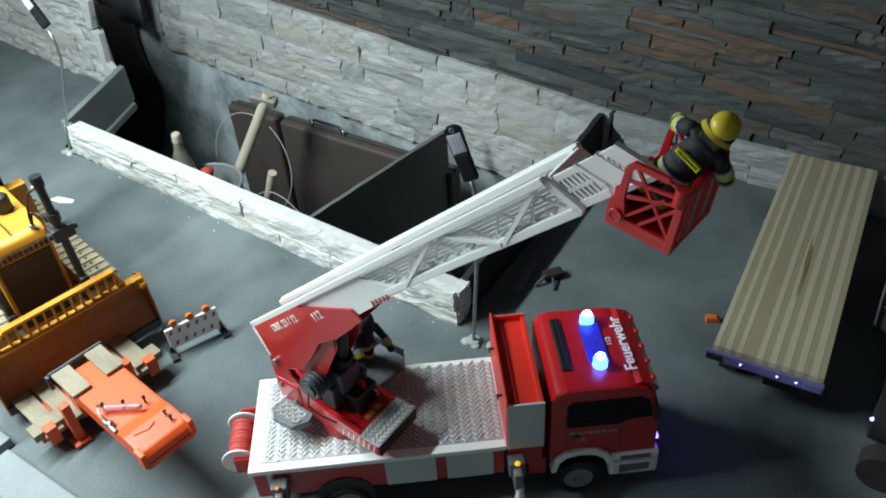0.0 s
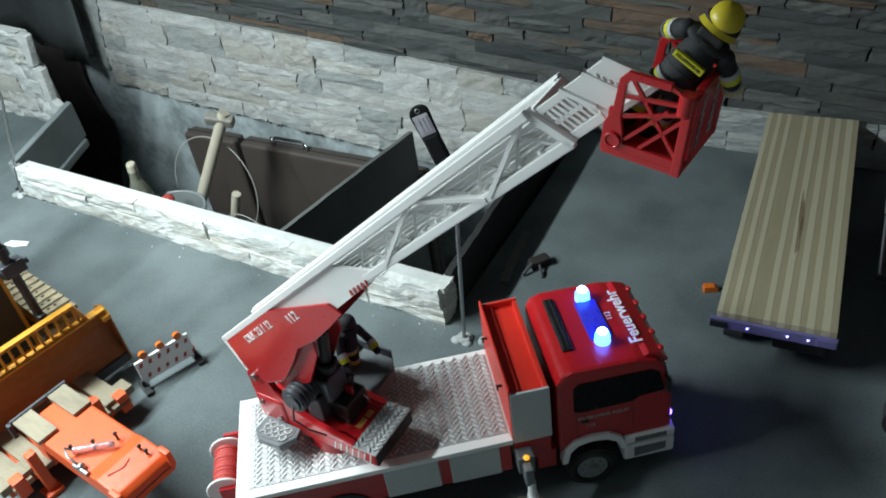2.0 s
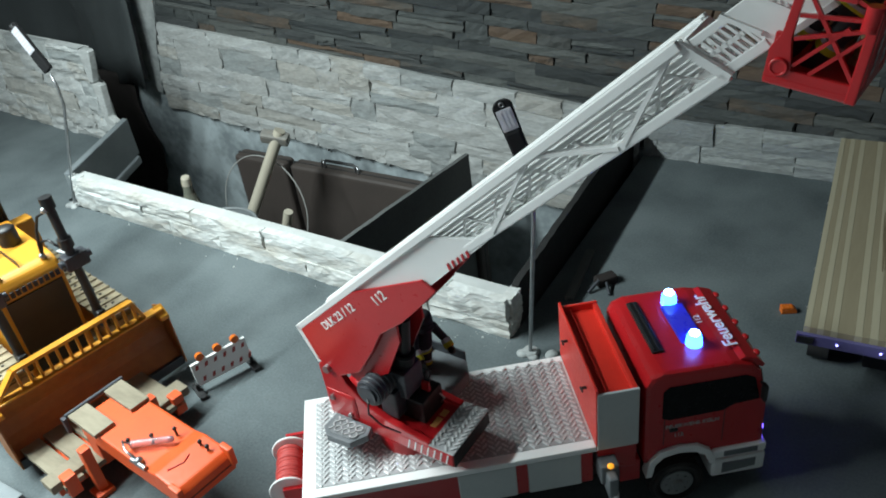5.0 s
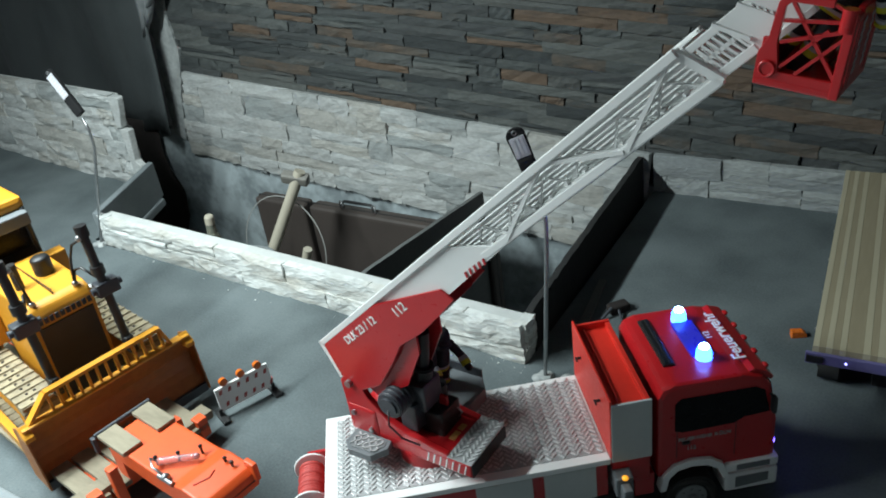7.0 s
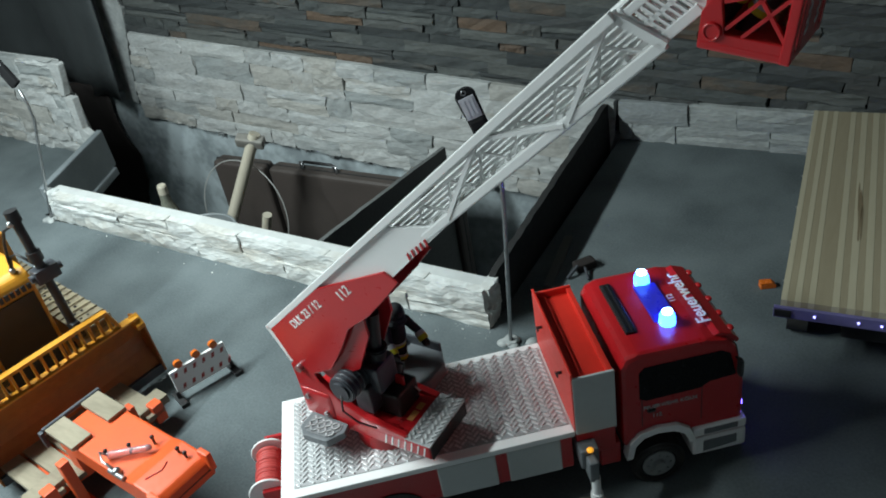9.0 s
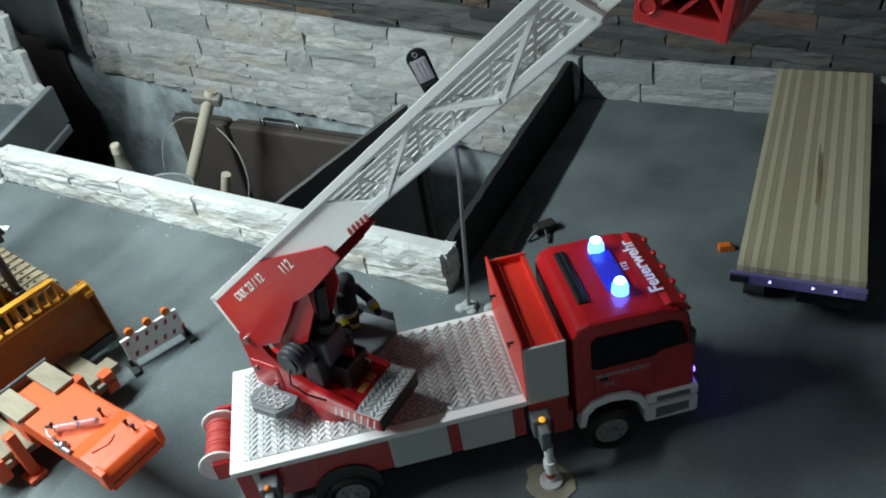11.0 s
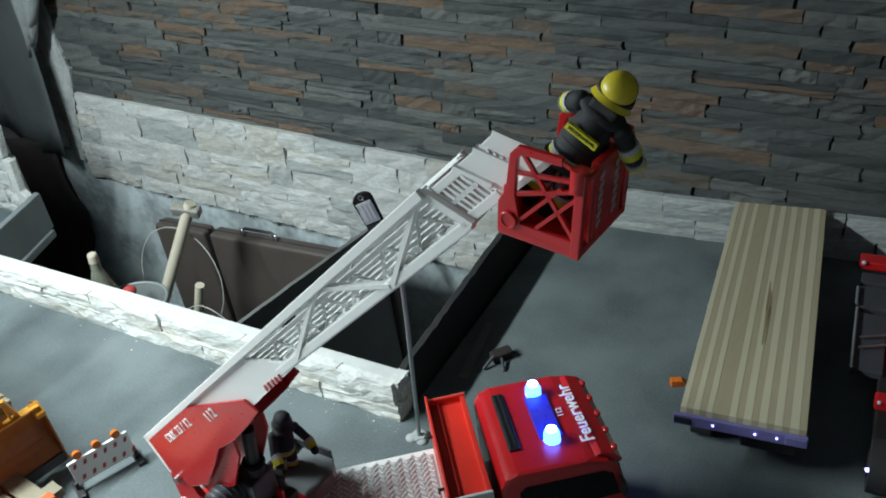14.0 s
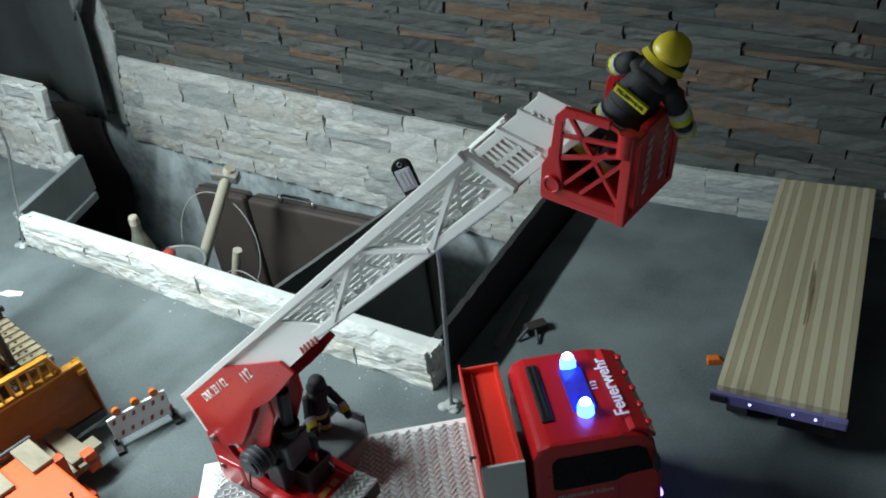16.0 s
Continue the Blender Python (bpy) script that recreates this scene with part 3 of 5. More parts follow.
def build_truck(T):
    D, W = 0.125, 0.082
    # chassis and body sides
    part("chassis", Mesher().box(0.01, 0.50, -0.045, 0.045, 0.03, 0.075, r=0.004), M_BLACK, T)
    part("body", Mesher().box(0.003, 0.342, -W + 0.004, W - 0.004, 0.062, D - 0.008, r=0.002), M_RED, T, "red plastic body side")
    part("deck_frame", Mesher().box(0.0, 0.345, -W, W, D - 0.009, D - 0.0005, r=0.0015), M_WHITE, T, "white deck frame")
    # white locker panels along both sides
    for s in (-1, 1):
        for a, c in ((0.180, 0.249), (0.263, 0.327), (0.022, 0.030)):
            part("locker_door", Mesher().box(a, c, s * (W - 0.006), s * (W - 0.001), 0.064, D - 0.010, r=0.0015), M_GREYW, T, "pale grey locker door")
    # rear wheel arches
    for s in (-1, 1):
        g = Mesher().rod((0.122, s * (W - 0.02), 0.048), (0.122, s * (W - 0.002), 0.048), 0.040, n=28)
        part("wheel_arch", g, M_BLACK, T)
    for y in (-W + 0.002, W - 0.002):
        wheel(T, 0.122, y, 0.034, 0.03)
        wheel(T, 0.446, y, 0.034, 0.03)
    # tread plate
    part("tread_plate", Mesher().box(0.016, 0.342, -W + 0.013, W - 0.011, D - 0.003, D + 0.0004), M_TREAD, T, "diamond-pattern aluminium tread plate")
    lug = Mesher()
    for i in range(41):
        for j in range(17):
            lug.box(-0.0044, 0.0044, -0.0011, 0.0011, -0.0003, 0.0012, m=pose(0.0205 + i * 0.0079, -W + 0.0175 + j * 0.0083 + 0.00415 * (i % 2), D + 0.0005, 0, 0, 47 if i % 2 else -47))
    tagged(part("tread_pattern", lug, M_LUG, T), "", "", "", "stuff")
    # rear hose reel
    reel = part("reel_drum", Mesher().rod((-0.024, -0.030, 0.088), (-0.024, 0.032, 0.088), 0.011, n=20), M_HOSE, T)
    for y in (-0.034, 0.032):
        part("reel_flange", Mesher().rod((-0.024, y, 0.088), (-0.024, y + 0.0022, 0.088), 0.0235, n=36).ring((-0.024, y + 0.0011, 0.088), (0, 1, 0), 0.0228, 0.0016, n=36).rod((-0.024, y - 0.003, 0.088), (-0.024, y + 0.005, 0.088), 0.004, n=12), M_WHITE, reel, "white reel flange")
    h = Mesher().tube([(-0.024 + (0.0145 + 0.0008 * math.sin(k * 0.13)) * math.cos(0.42 * k), -0.026 + 0.00034 * k, 0.088 + (0.0145 + 0.0008 * math.sin(k * 0.13)) * math.sin(0.42 * k)) for k in range(160)], 0.0032, n=6)
    part("hose", h, M_HOSE, reel, "red hose wound on the reel")
    part("reel_bracket", Mesher().box(-0.03, 0.004, -0.04, -0.034, 0.07, 0.098, r=0.001), M_RED, T)
    part("reel_bracket", Mesher().box(-0.03, 0.004, 0.05, 0.054, 0.07, 0.098, r=0.001), M_RED, T)
    # outriggers
    for x, s in ((0.357, -1), (0.038, -1), (0.357, 1), (0.038, 1)):
        o = part("outrigger", Mesher().box(x - 0.011, x + 0.011, s * 0.05, s * 0.098, 0.075, 0.105, r=0.003).box(x - 0.006, x + 0.006, s * 0.09, s * 0.112, 0.066, 0.098, r=0.003), M_MGREY, T, "grey stabiliser arm")
        part("jack", Mesher().rod((x + 0.002, s * 0.107, 0.004), (x + 0.002, s * 0.107, 0.07), 0.0055, n=14).rod((x + 0.002, s * 0.107, 0.03), (x + 0.002, s * 0.107, 0.042), 0.0075, n=14).rod((x + 0.002, s * 0.107, 0.0), (x + 0.002, s * 0.107, 0.005), 0.014, n=20), M_WHITE, o, "white stabiliser jack")
        part("jack_band", Mesher().rod((x + 0.002, s * 0.107, 0.012), (x + 0.002, s * 0.107, 0.020), 0.0058, n=14), M_REDSTRIPE, o, "red band")
        part("jack_lamp", Mesher().ball((x, s * 0.098, 0.1065), 0.004, 0.004, 0.003), M_AMBER_ON if x > 0.3 else M_AMBER, o, "amber lamp")
    part("rear_post", Mesher().rod((0.04, 0.089, 0.1), (0.04, 0.089, 0.132), 0.006, n=14), M_BLACK, T, "short black post")
    part("post_cap", Mesher().ball((0.04, 0.089, 0.134), 0.0062, 0.0062, 0.005), M_WHITE, T, "white post cap")
    # equipment box behind the cab
    bx = part("equipment_box", Mesher().box(0.347, 0.394, -0.080, 0.080, 0.078, 0.196, r=0.002), M_RED, T, "red plastic equipment box")
    part("rear_panel", Mesher().box(0.3445, 0.3475, -0.083, 0.083, D, 0.214, r=0.0012), M_TRAY, bx, "bright red panel")
    part("tray", Mesher().box(0.349, 0.393, -0.079, 0.081, 0.196, 0.199, r=0.0005).box(0.388, 0.394, -0.082, 0.082, 0.196, 0.206, r=0.001).box(0.3475, 0.394, 0.078, 0.082, 0.196, 0.208, r=0.001).box(0.358, 0.3600, -0.078, 0.08, 0.199, 0.2025), M_TRAY, bx, "bright red tray")
    for s in (-1, 1):
        part("side_panel", Mesher().box(0.346, 0.395, s * 0.080, s * 0.0835, D - 0.006, 0.207, r=0.0012), M_GREYW, bx, "pale grey side panel")
    for y in (0.04, -0.045):
        part("catch", Mesher().rod((0.3445, y, 0.185), (0.338, y, 0.185), 0.0018, n=8).rod((0.338, y - 0.006, 0.185), (0.338, y + 0.002, 0.185), 0.0013, n=8), M_BLACK, bx, "black catch")
    part("red_skirt", Mesher().box(0.375, 0.40, -0.078, 0.078, 0.05, 0.085, r=0.002), M_RED, T)
    # cab
    cab = Mesher()
    side = [(0.404, 0.072), (0.404, 0.196), (0.410, 0.209), (0.425, 0.2135), (0.505, 0.2115), (0.530, 0.205), (0.541, 0.192), (0.552, 0.135), (0.553, 0.045), (0.490, 0.045), (0.482, 0.068), (0.464, 0.084), (0.44, 0.086), (0.42, 0.078), (0.412, 0.07)]
    cab.prism(side, "y", -0.076, 0.076, r=0.006)
    c = part("cab", cab, M_RED, T, "red glossy cab")
    for s in (-1, 1):
        part("side_window", Mesher().prism([(0.425, 0.145), (0.425, 0.186), (0.432, 0.193), (0.522, 0.192), (0.533, 0.185), (0.541, 0.151), (0.51, 0.149), (0.498, 0.142), (0.434, 0.141)], "y", s * 0.0745, s * 0.0768), M_GLASS, c, "black side window")
        part("fender", Mesher().prism([(0.406, 0.052), (0.411, 0.078), (0.424, 0.092), (0.446, 0.097), (0.470, 0.094), (0.486, 0.082), (0.494, 0.060), (0.486, 0.058), (0.479, 0.075), (0.466, 0.084), (0.446, 0.087), (0.428, 0.083), (0.418, 0.072), (0.414, 0.052)], "y", s * 0.066, s * 0.0815, r=0.0012), M_WHITE, c, "white wheel arch trim")
        part("door_seam", Mesher().box(0.4275, 0.4285, s * 0.0755, s * 0.0764, 0.10, 0.19), M_BLACK, c)
        part("door_seam", Mesher().box(0.5, 0.501, s * 0.0755, s * 0.0764, 0.09, 0.145), M_BLACK, c)
        part("door_handle", Mesher().box(0.434, 0.444, s * 0.0755, s * 0.079, 0.122, 0.126, r=0.001), M_BLACK, c, "black door handle")
        part("mirror", Mesher().box(0.540, 0.545, s * 0.078, s * 0.087, 0.154, 0.178, r=0.002).rod((0.54, s * 0.074, 0.176), (0.543, s * 0.084, 0.176), 0.0015, n=8), M_BLACK, c, "black wing mirror")
    part("windscreen", Mesher().prism([(0.5475, 0.143), (0.5515, 0.143), (0.5425, 0.190), (0.5385, 0.190)], "y", -0.071, 0.071), M_GLASS, c, "dark windscreen")
    part("bumper", Mesher().box(0.489, 0.558, -0.080, 0.080, 0.030, 0.060, r=0.005).box(0.489, 0.5565, -0.081, 0.081, 0.064, 0.078, r=0.003), M_WHITE, c, "white bumper")
    part("headlamp", Mesher().box(0.553, 0.5588, -0.072, -0.045, 0.047, 0.058, r=0.002), M_CLEAR, c)
    part("headlamp", Mesher().box(0.553, 0.5588, 0.045, 0.072, 0.047, 0.058, r=0.002), M_CLEAR, c)
    part("grille", Mesher().box(0.5515, 0.5545, -0.05, 0.05, 0.066, 0.125, r=0.001), M_BLACK, c, "black grille")
    part("sun_visor", Mesher().prism([(0.526, 0.2045), (0.515, 0.2095), (0.522, 0.2125), (0.538, 0.2060), (0.5465, 0.196), (0.5435, 0.192)], "y", -0.069, 0.069, r=0.0012), M_RED, c)
    for k in range(5):
        part("marker_lamp", Mesher().ball((0.541, -0.056 + 0.028 * k, 0.2045), 0.004, 0.005, 0.0025), M_RED, c)
    for s in (-1, 1):
        part("bumper_inset", Mesher().prism([(0.503, 0.036), (0.503, 0.054), (0.545, 0.054), (0.545, 0.040)], "y", s * 0.0795, s * 0.0806).prism([(0.503, 0.067), (0.503, 0.0755), (0.545, 0.0755), (0.545, 0.067)], "y", s * 0.0805, s * 0.0816), M_MGREY, c, "grey lamp inset")
    # roof gear
    part("roof_louvre", Mesher().box(0.424, 0.438, -0.040, 0.056, 0.2115, 0.2165, r=0.002).box(0.4265, 0.4285, -0.037, 0.053, 0.2165, 0.2178).box(0.4325, 0.4345, -0.037, 0.053, 0.2165, 0.2178), M_BLACK, c, "black roof louvre")
    # no lamp itself: the beacons' glow on it is coloured in
    part("light_bar", Mesher().box(0.462, 0.490, -0.030, 0.040, 0.2105, 0.2155, r=0.002), M_BAR, c, "roof bar with the beacons' blue glow put into its colour")
    for y in (-0.058, 0.058):
        part("grille_flasher", Mesher().box(0.5545, 0.558, y - 0.007, y + 0.007, 0.085, 0.092, r=0.001), M_FLASH, c, "lit blue grille flasher")
    for y in (0.047, -0.033):
        be = part("beacon", Mesher().rod((0.476, y, 0.211), (0.476, y, 0.222), 0.0098, 0.0092, n=20).rod((0.476, y, 0.222), (0.476, y, 0.2275), 0.0092, 0.007, n=20), M_BEACON, c, "blue beacon lens")
        part("beacon_bulb", Mesher().ball((0.476, y, 0.2285), 0.0062, 0.0062, 0.003), M_BEACON_ON, be, "lit blue beacon")
    lettering("roof_lettering", "Feuerwehr", 0.0225, frame_of((0.514, 0.0, 0.2143), (-0.02, 1, 0), (-1, 0, 0.03)), M_WHITE, c, bold=0.0003)
    lettering("roof_number", "112", 0.0105, frame_of((0.497, 0.006, 0.2134), (0, 1, 0), (-1, 0, 0)), M_WHITE, c)
    lettering("door_lettering", "FEUERWEHR KÖLN", 0.0075, frame_of((0.462, -0.0767, 0.129), (1, 0, 0), (0, 0, 1)), M_GREYW, c)
    lettering("door_number", "112", 0.008, frame_of((0.446, -0.0767, 0.114), (1, 0, 0), (0, 0, 1)), M_GREYW, c)


build_truck(TRUCK)

# turntable, in its own frame: x along the ladder
TURN_AZ, TURN_EL = -3.0 - 37.46, 41.4


def build_turret(T):
    m = pose(0.136, -0.006, 0.0, 0, 0, TURN_AZ)
    D = 0.134
    t = part("turntable", Mesher(m).rod((0, 0, 0.125), (0, 0, D + 0.012), 0.040, n=36).box(-0.085, 0.088, -0.039, 0.039, D + 0.010, D + 0.030, r=0.003), M_RED, T, "red plastic turntable")
    for s in (-1, 1):
        part("bracket", Mesher(m).prism([(-0.090, D + 0.02), (-0.094, D + 0.095), (-0.085, D + 0.106), (-0.066, D + 0.104), (-0.054, D + 0.078), (-0.030, D + 0.056), (0.0, D + 0.043), (0.056, D + 0.034), (0.056, D + 0.02)], "y", s * 0.030, s * 0.0385, r=0.002), M_RED, t, "red side bracket")
    part("winch_block", Mesher(m).box(-0.085, -0.03, -0.028, 0.028, D + 0.02, D + 0.05, r=0.004), M_RED, t)
    part("front_tread", Mesher(m).box(0.055, 0.089, -0.039, 0.039, D + 0.030, D + 0.0315, r=0.0004), M_TREAD, t, "aluminium tread strip")
    lug = Mesher(m)
    for i in range(4):
        for j in range(10):
            lug.box(-0.0038, 0.0038, -0.0011, 0.0011, -0.0003, 0.0013, m=pose(0.0595 + i * 0.0084, -0.0345 + j * 0.0075 + 0.0036 * (i % 2), D + 0.0317, 0, 0, 50 if i % 2 else -50))
    tagged(part("tread_pattern", lug, M_LUG, t), "", "", "", "stuff")
    part("black_front", Mesher(m).box(0.0885, 0.0895, -0.038, 0.038, D + 0.011, D + 0.029), M_BLACK, t)
    part("label", Mesher(m).box(0.040, 0.048, -0.012, 0.004, D + 0.030, D + 0.0306).box(0.040, 0.048, 0.007, 0.018, D + 0.030, D + 0.0306), M_LABEL, t, "orange label")
    mz, mx = D + 0.092, -0.010
    mo = Mesher(m).rod((mx, -0.050, mz), (mx, -0.018, mz), 0.0165, n=24).rod((mx, -0.053, mz), (mx, -0.05, mz), 0.012, n=24).box(mx - 0.010, mx + 0.030, -0.020, 0.016, mz - 0.024, mz + 0.014, r=0.004).box(mx - 0.004, mx + 0.02, -0.03, -0.01, mz - 0.05, mz - 0.01, r=0.003)
    for k in range(5):
        mo.ring((mx, -0.047 + k * 0.0065, mz), (0, 1, 0), 0.0165, 0.0016)
    part("motor", mo, M_DGREY, t, "dark grey ribbed motor")
    part("cable", Mesher(m).tube([(mx, -0.052, mz - 0.004), (mx + 0.004, -0.060, mz - 0.020), (mx + 0.012, -0.050, mz - 0.045), (mx + 0.03, -0.042, mz - 0.055)], 0.0012), M_BLACK, t, "thin black cable")
    part("inner_wall", Mesher(m).box(-0.088, 0.03, 0.008, 0.012, D + 0.02, D + 0.075, r=0.001), M_RED, t)
    part("lift_cylinder", Mesher(m).rod((-0.004, 0.0, D + 0.05), (0.010, 0.0, D + 0.125), 0.012, n=20).rod((0.010, 0.0, D + 0.125), (0.018, 0.0, D + 0.175), 0.0075, n=16).ring((0.010, 0.0, D + 0.122), (0.14, 0, 0.75), 0.0118, 0.0016), M_BLACK, t, "black lift cylinder")
    st = part("operator_step", Mesher(m).prism([(-0.045, 0.037), (0.022, 0.037), (0.030, 0.055), (0.030, 0.090), (0.015, 0.108), (-0.045, 0.108)], "z", D + 0.008, D + 0.027, r=0.0012), M_MGREY, t, "grey operator step")
    part("step_rim", Mesher(m).box(-0.047, -0.043, 0.042, 0.108, D + 0.02, D + 0.04, r=0.001).box(-0.047, 0.015, 0.106, 0.109, D + 0.02, D + 0.04, r=0.001), M_DGREY, st)
    part("pivot_bolt", Mesher(m).rod((-0.078, -0.044, D + 0.096), (-0.078, -0.038, D + 0.096), 0.005, n=12), M_STEEL, t, "metal pivot bolt")
    ns = part("near_step", Mesher(m).prism([(-0.080, -0.041), (-0.026, -0.041), (-0.022, -0.054), (-0.034, -0.074), (-0.068, -0.076), (-0.080, -0.066)], "z", D + 0.014, D + 0.024, r=0.0012), M_MGREY, t, "grey step")
    part("step_tread", Mesher(m).prism([(-0.074, -0.045), (-0.031, -0.045), (-0.028, -0.054), (-0.038, -0.069), (-0.066, -0.071), (-0.074, -0.063)], "z", D + 0.0235, D + 0.0248), M_STEP, ns, "patterned step plate")
    hatch = Mesher(m)
    for i in range(7):
        for j in range(4):
            hatch.box(-0.0030, 0.0030, -0.0009, 0.0009, -0.0003, 0.0012, m=pose(-0.069 + i * 0.0058, -0.0485 - j * 0.0056, D + 0.0249, 0, 0, 45 if (i + j) % 2 else -45))
    tagged(part("tread_pattern", hatch, M_TREAD, ns), "", "", "", "stuff")
    for k in range(7):
        x = 0.024 + k * 0.0088
        part("chevron", Mesher(m).prism([(x, D + 0.0125), (x + 0.0018, D + 0.0125), (x + 0.0058, D + 0.0275), (x + 0.0040, D + 0.0275)], "y", -0.0396, -0.0389), M_WHITE, t, "white slanting mark")
    part("pump_block", Mesher(m).box(0.000, 0.034, -0.012, 0.028, D + 0.02, D + 0.062, r=0.003).rod((0.012, 0.020, D + 0.06), (0.012, 0.020, D + 0.082), 0.009, n=16), M_BLACK, t, "black pump block")
    for k in range(4):
        part("hydraulic_hose", Mesher(m).tube([(0.004 + k * 0.007, -0.004 + 0.004 * k, D + 0.06), (0.000 + k * 0.009, 0.002 + 0.006 * k, D + 0.085), (-0.020 + k * 0.004, 0.008, D + 0.094), (-0.040, 0.010 + 0.003 * k, D + 0.070)], 0.0016), M_BLACK, t, "black hose")
    part("rear_housing", Mesher(m).box(-0.091, -0.045, -0.0405, -0.030, D + 0.018, D + 0.062, r=0.005), M_RED, t, "red rounded housing")
    for bx, bz in ((-0.080, 0.05), (-0.056, 0.03)):
        part("housing_bolt", Mesher(m).rod((bx, -0.0435, D + bz), (bx, -0.040, D + bz), 0.0036, n=12), M_STEEL, t, "metal bolt")
    part("gauge_rod", Mesher(m).tube([(0.03, 0.022, D + 0.03), (0.04, 0.022, D + 0.045), (0.02, 0.022, D + 0.06)], 0.0012), M_STEEL, t)
    return m


TURRET_M = build_turret(TRUCK)


def build_ladder(T):
    """The ladder in its own frame: x along it, z out of its top, from its rear end."""
    m = TRUCK.matrix_world.inverted() @ Matrix.Translation((-0.5565, 0.6265, 0.281)) @ pose(0, 0, 0, 0, 0, -3.0) @ pose(0, 0, 0, 0, -TURN_EL, 0)
    L, H, W = 0.572, 0.040, 0.0275
    g = Mesher(m)
    for s in (-1, 1):
        g.box(0.0, L, s * W, s * (W - 0.0085), -0.0075, 0.0, r=0.0012)
        g.box(0.30, L + 0.012, s * W, s * (W - 0.006), -H, -H + 0.008, r=0.0012)
        for p, q in (((0.339, -H + 0.004), (0.418, -0.004)), ((0.424, -0.004), (0.490, -H + 0.004)), ((0.494, -H + 0.004), (0.563, -0.004))):
            g.bar((p[0], s * (W - 0.002), p[1]), (q[0], s * (W - 0.002), q[1]), 0.0035, 0.006, up=(0, 1, 0))
        g.bar((L - 0.002, s * (W - 0.003), -0.002), (L + 0.012, s * (W - 0.003), -H + 0.002), 0.006, 0.006, up=(0, 1, 0))
        g.prism([(0.0, -0.002), (0.262, -0.002), (0.330, -H), (0.215, -0.047), (0.10, -0.045), (0.0, -0.03)], "y", s * (W - 0.0005), s * (W - 0.004))
    lad = part("ladder", g, M_WHITE, T, "white plastic lattice ladder")
    for k in range(14):
        x = 0.275 + k * 0.0215
        part("rung", Mesher(m).rod((x, -W + 0.004, -0.030), (x, W - 0.004, -0.028), 0.0015, n=8), M_WHITE, lad)
    part("end_plate", Mesher(m).box(L - 0.004, L + 0.004, -W + 0.004, W - 0.004, -0.012, -0.002, r=0.001), M_WHITE, lad)
    # narrower inner section drawn out of the main one
    g = Mesher(m)
    for s in (-1, 1):
        w = W - 0.008
        g.box(0.17, 0.574, s * w, s * (w - 0.004), -0.014, -0.010, r=0.0008)
        g.box(0.17, 0.574, s * w, s * (w - 0.004), -0.036, -0.031, r=0.0008)
        for k in range(8):
            a = 0.20 + k * 0.046
            g.bar((a, s * (w - 0.002), -0.034), (a + 0.023, s * (w - 0.002), -0.012), 0.0016, 0.0022, up=(0, 1, 0))
            g.bar((a + 0.023, s * (w - 0.002), -0.012), (a + 0.046, s * (w - 0.002), -0.034), 0.0016, 0.0022, up=(0, 1, 0))
    # nested sections: parallel rails on both sides
    for s in (-1, 1):
        for z, y in ((-0.0165, 0.0160), (-0.0205, 0.0155), (-0.0245, 0.0130), (-0.0285, 0.0150)):
            g.box(0.20, 0.57, s * y, s * (y - 0.0025), z - 0.0013, z + 0.0013)
    # end panels of the drawn-out sections: slotted, smooth, smooth, with slanting ridges between
    e = -w
    g.box(0.572, 0.604, e - 0.003, e, -0.010, -0.004, r=0.0008).box(0.575, 0.614, e - 0.003, e, -0.037, -0.030, r=0.0008).box(0.576, 0.606, e - 0.0028, e, -0.0215, -0.0185)
    for k in range(7):
        g.bar((0.576 + k * 0.0046, e - 0.0015, -0.006), (0.584 + k * 0.0046, e - 0.0015, -0.033), 0.0018, 0.0026, up=(0, 1, 0))
    g.prism([(0.601, -0.004), (0.641, -0.004), (0.655, -0.026), (0.658, -0.036), (0.612, -0.037)], "y", e - 0.002, e + 0.001, r=0.0005)
    for x in (0.601, 0.622, 0.6405):
        g.bar((x, e - 0.002, -0.003), (x + 0.0135, e - 0.002, -0.0265), 0.0030, 0.0055, up=(0, 1, 0))
    g.bar((0.622, e - 0.002, -0.036), (0.657, e - 0.002, -0.036), 0.004, 0.0045, up=(0, 1, 0))
    for k in range(4):
        g.box(0.6275 + k * 0.0023, 0.6290 + k * 0.0023, e - 0.0032, e - 0.002, -0.0105 - k * 0.004, -0.0085 - k * 0.004)
    inner = part("inner_section", g, M_WHITE, lad, "white inner ladder section")
    for s in (-1, 1):
        part("cheek", Mesher(m).prism([(0.002, -0.006), (0.128, -0.006), (0.228, -0.036), (0.234, -0.053), (0.200, -0.058), (0.160, -0.062), (0.118, -0.060), (0.085, -0.072), (0.038, -0.085), (-0.010, -0.075), (-0.012, -0.046)], "y", s * (W + 0.0005), s * (W + 0.0035), r=0.0008), M_RED, lad, "red side plate")
        part("rear_edge", Mesher(m).bar((0.0, s * (W + 0.001), 0.0), (-0.013, s * (W + 0.001), -0.05), 0.006, 0.005, up=(0, 1, 0)).box(-0.003, 0.572, s * (W - 0.002), s * (W + 0.0035), -0.006, 0.0012, r=0.0008), M_WHITE, lad)
    part("far_panel", Mesher(m).box(0.30, L, W - 0.0022, W - 0.0006, -H + 0.006, -0.006), M_WHITE, lad, "white closed far side")
    part("underside", Mesher(m).box(0.06, 0.56, -W + 0.006, W - 0.006, -H - 0.001, -H + 0.001), M_GREYW, lad)
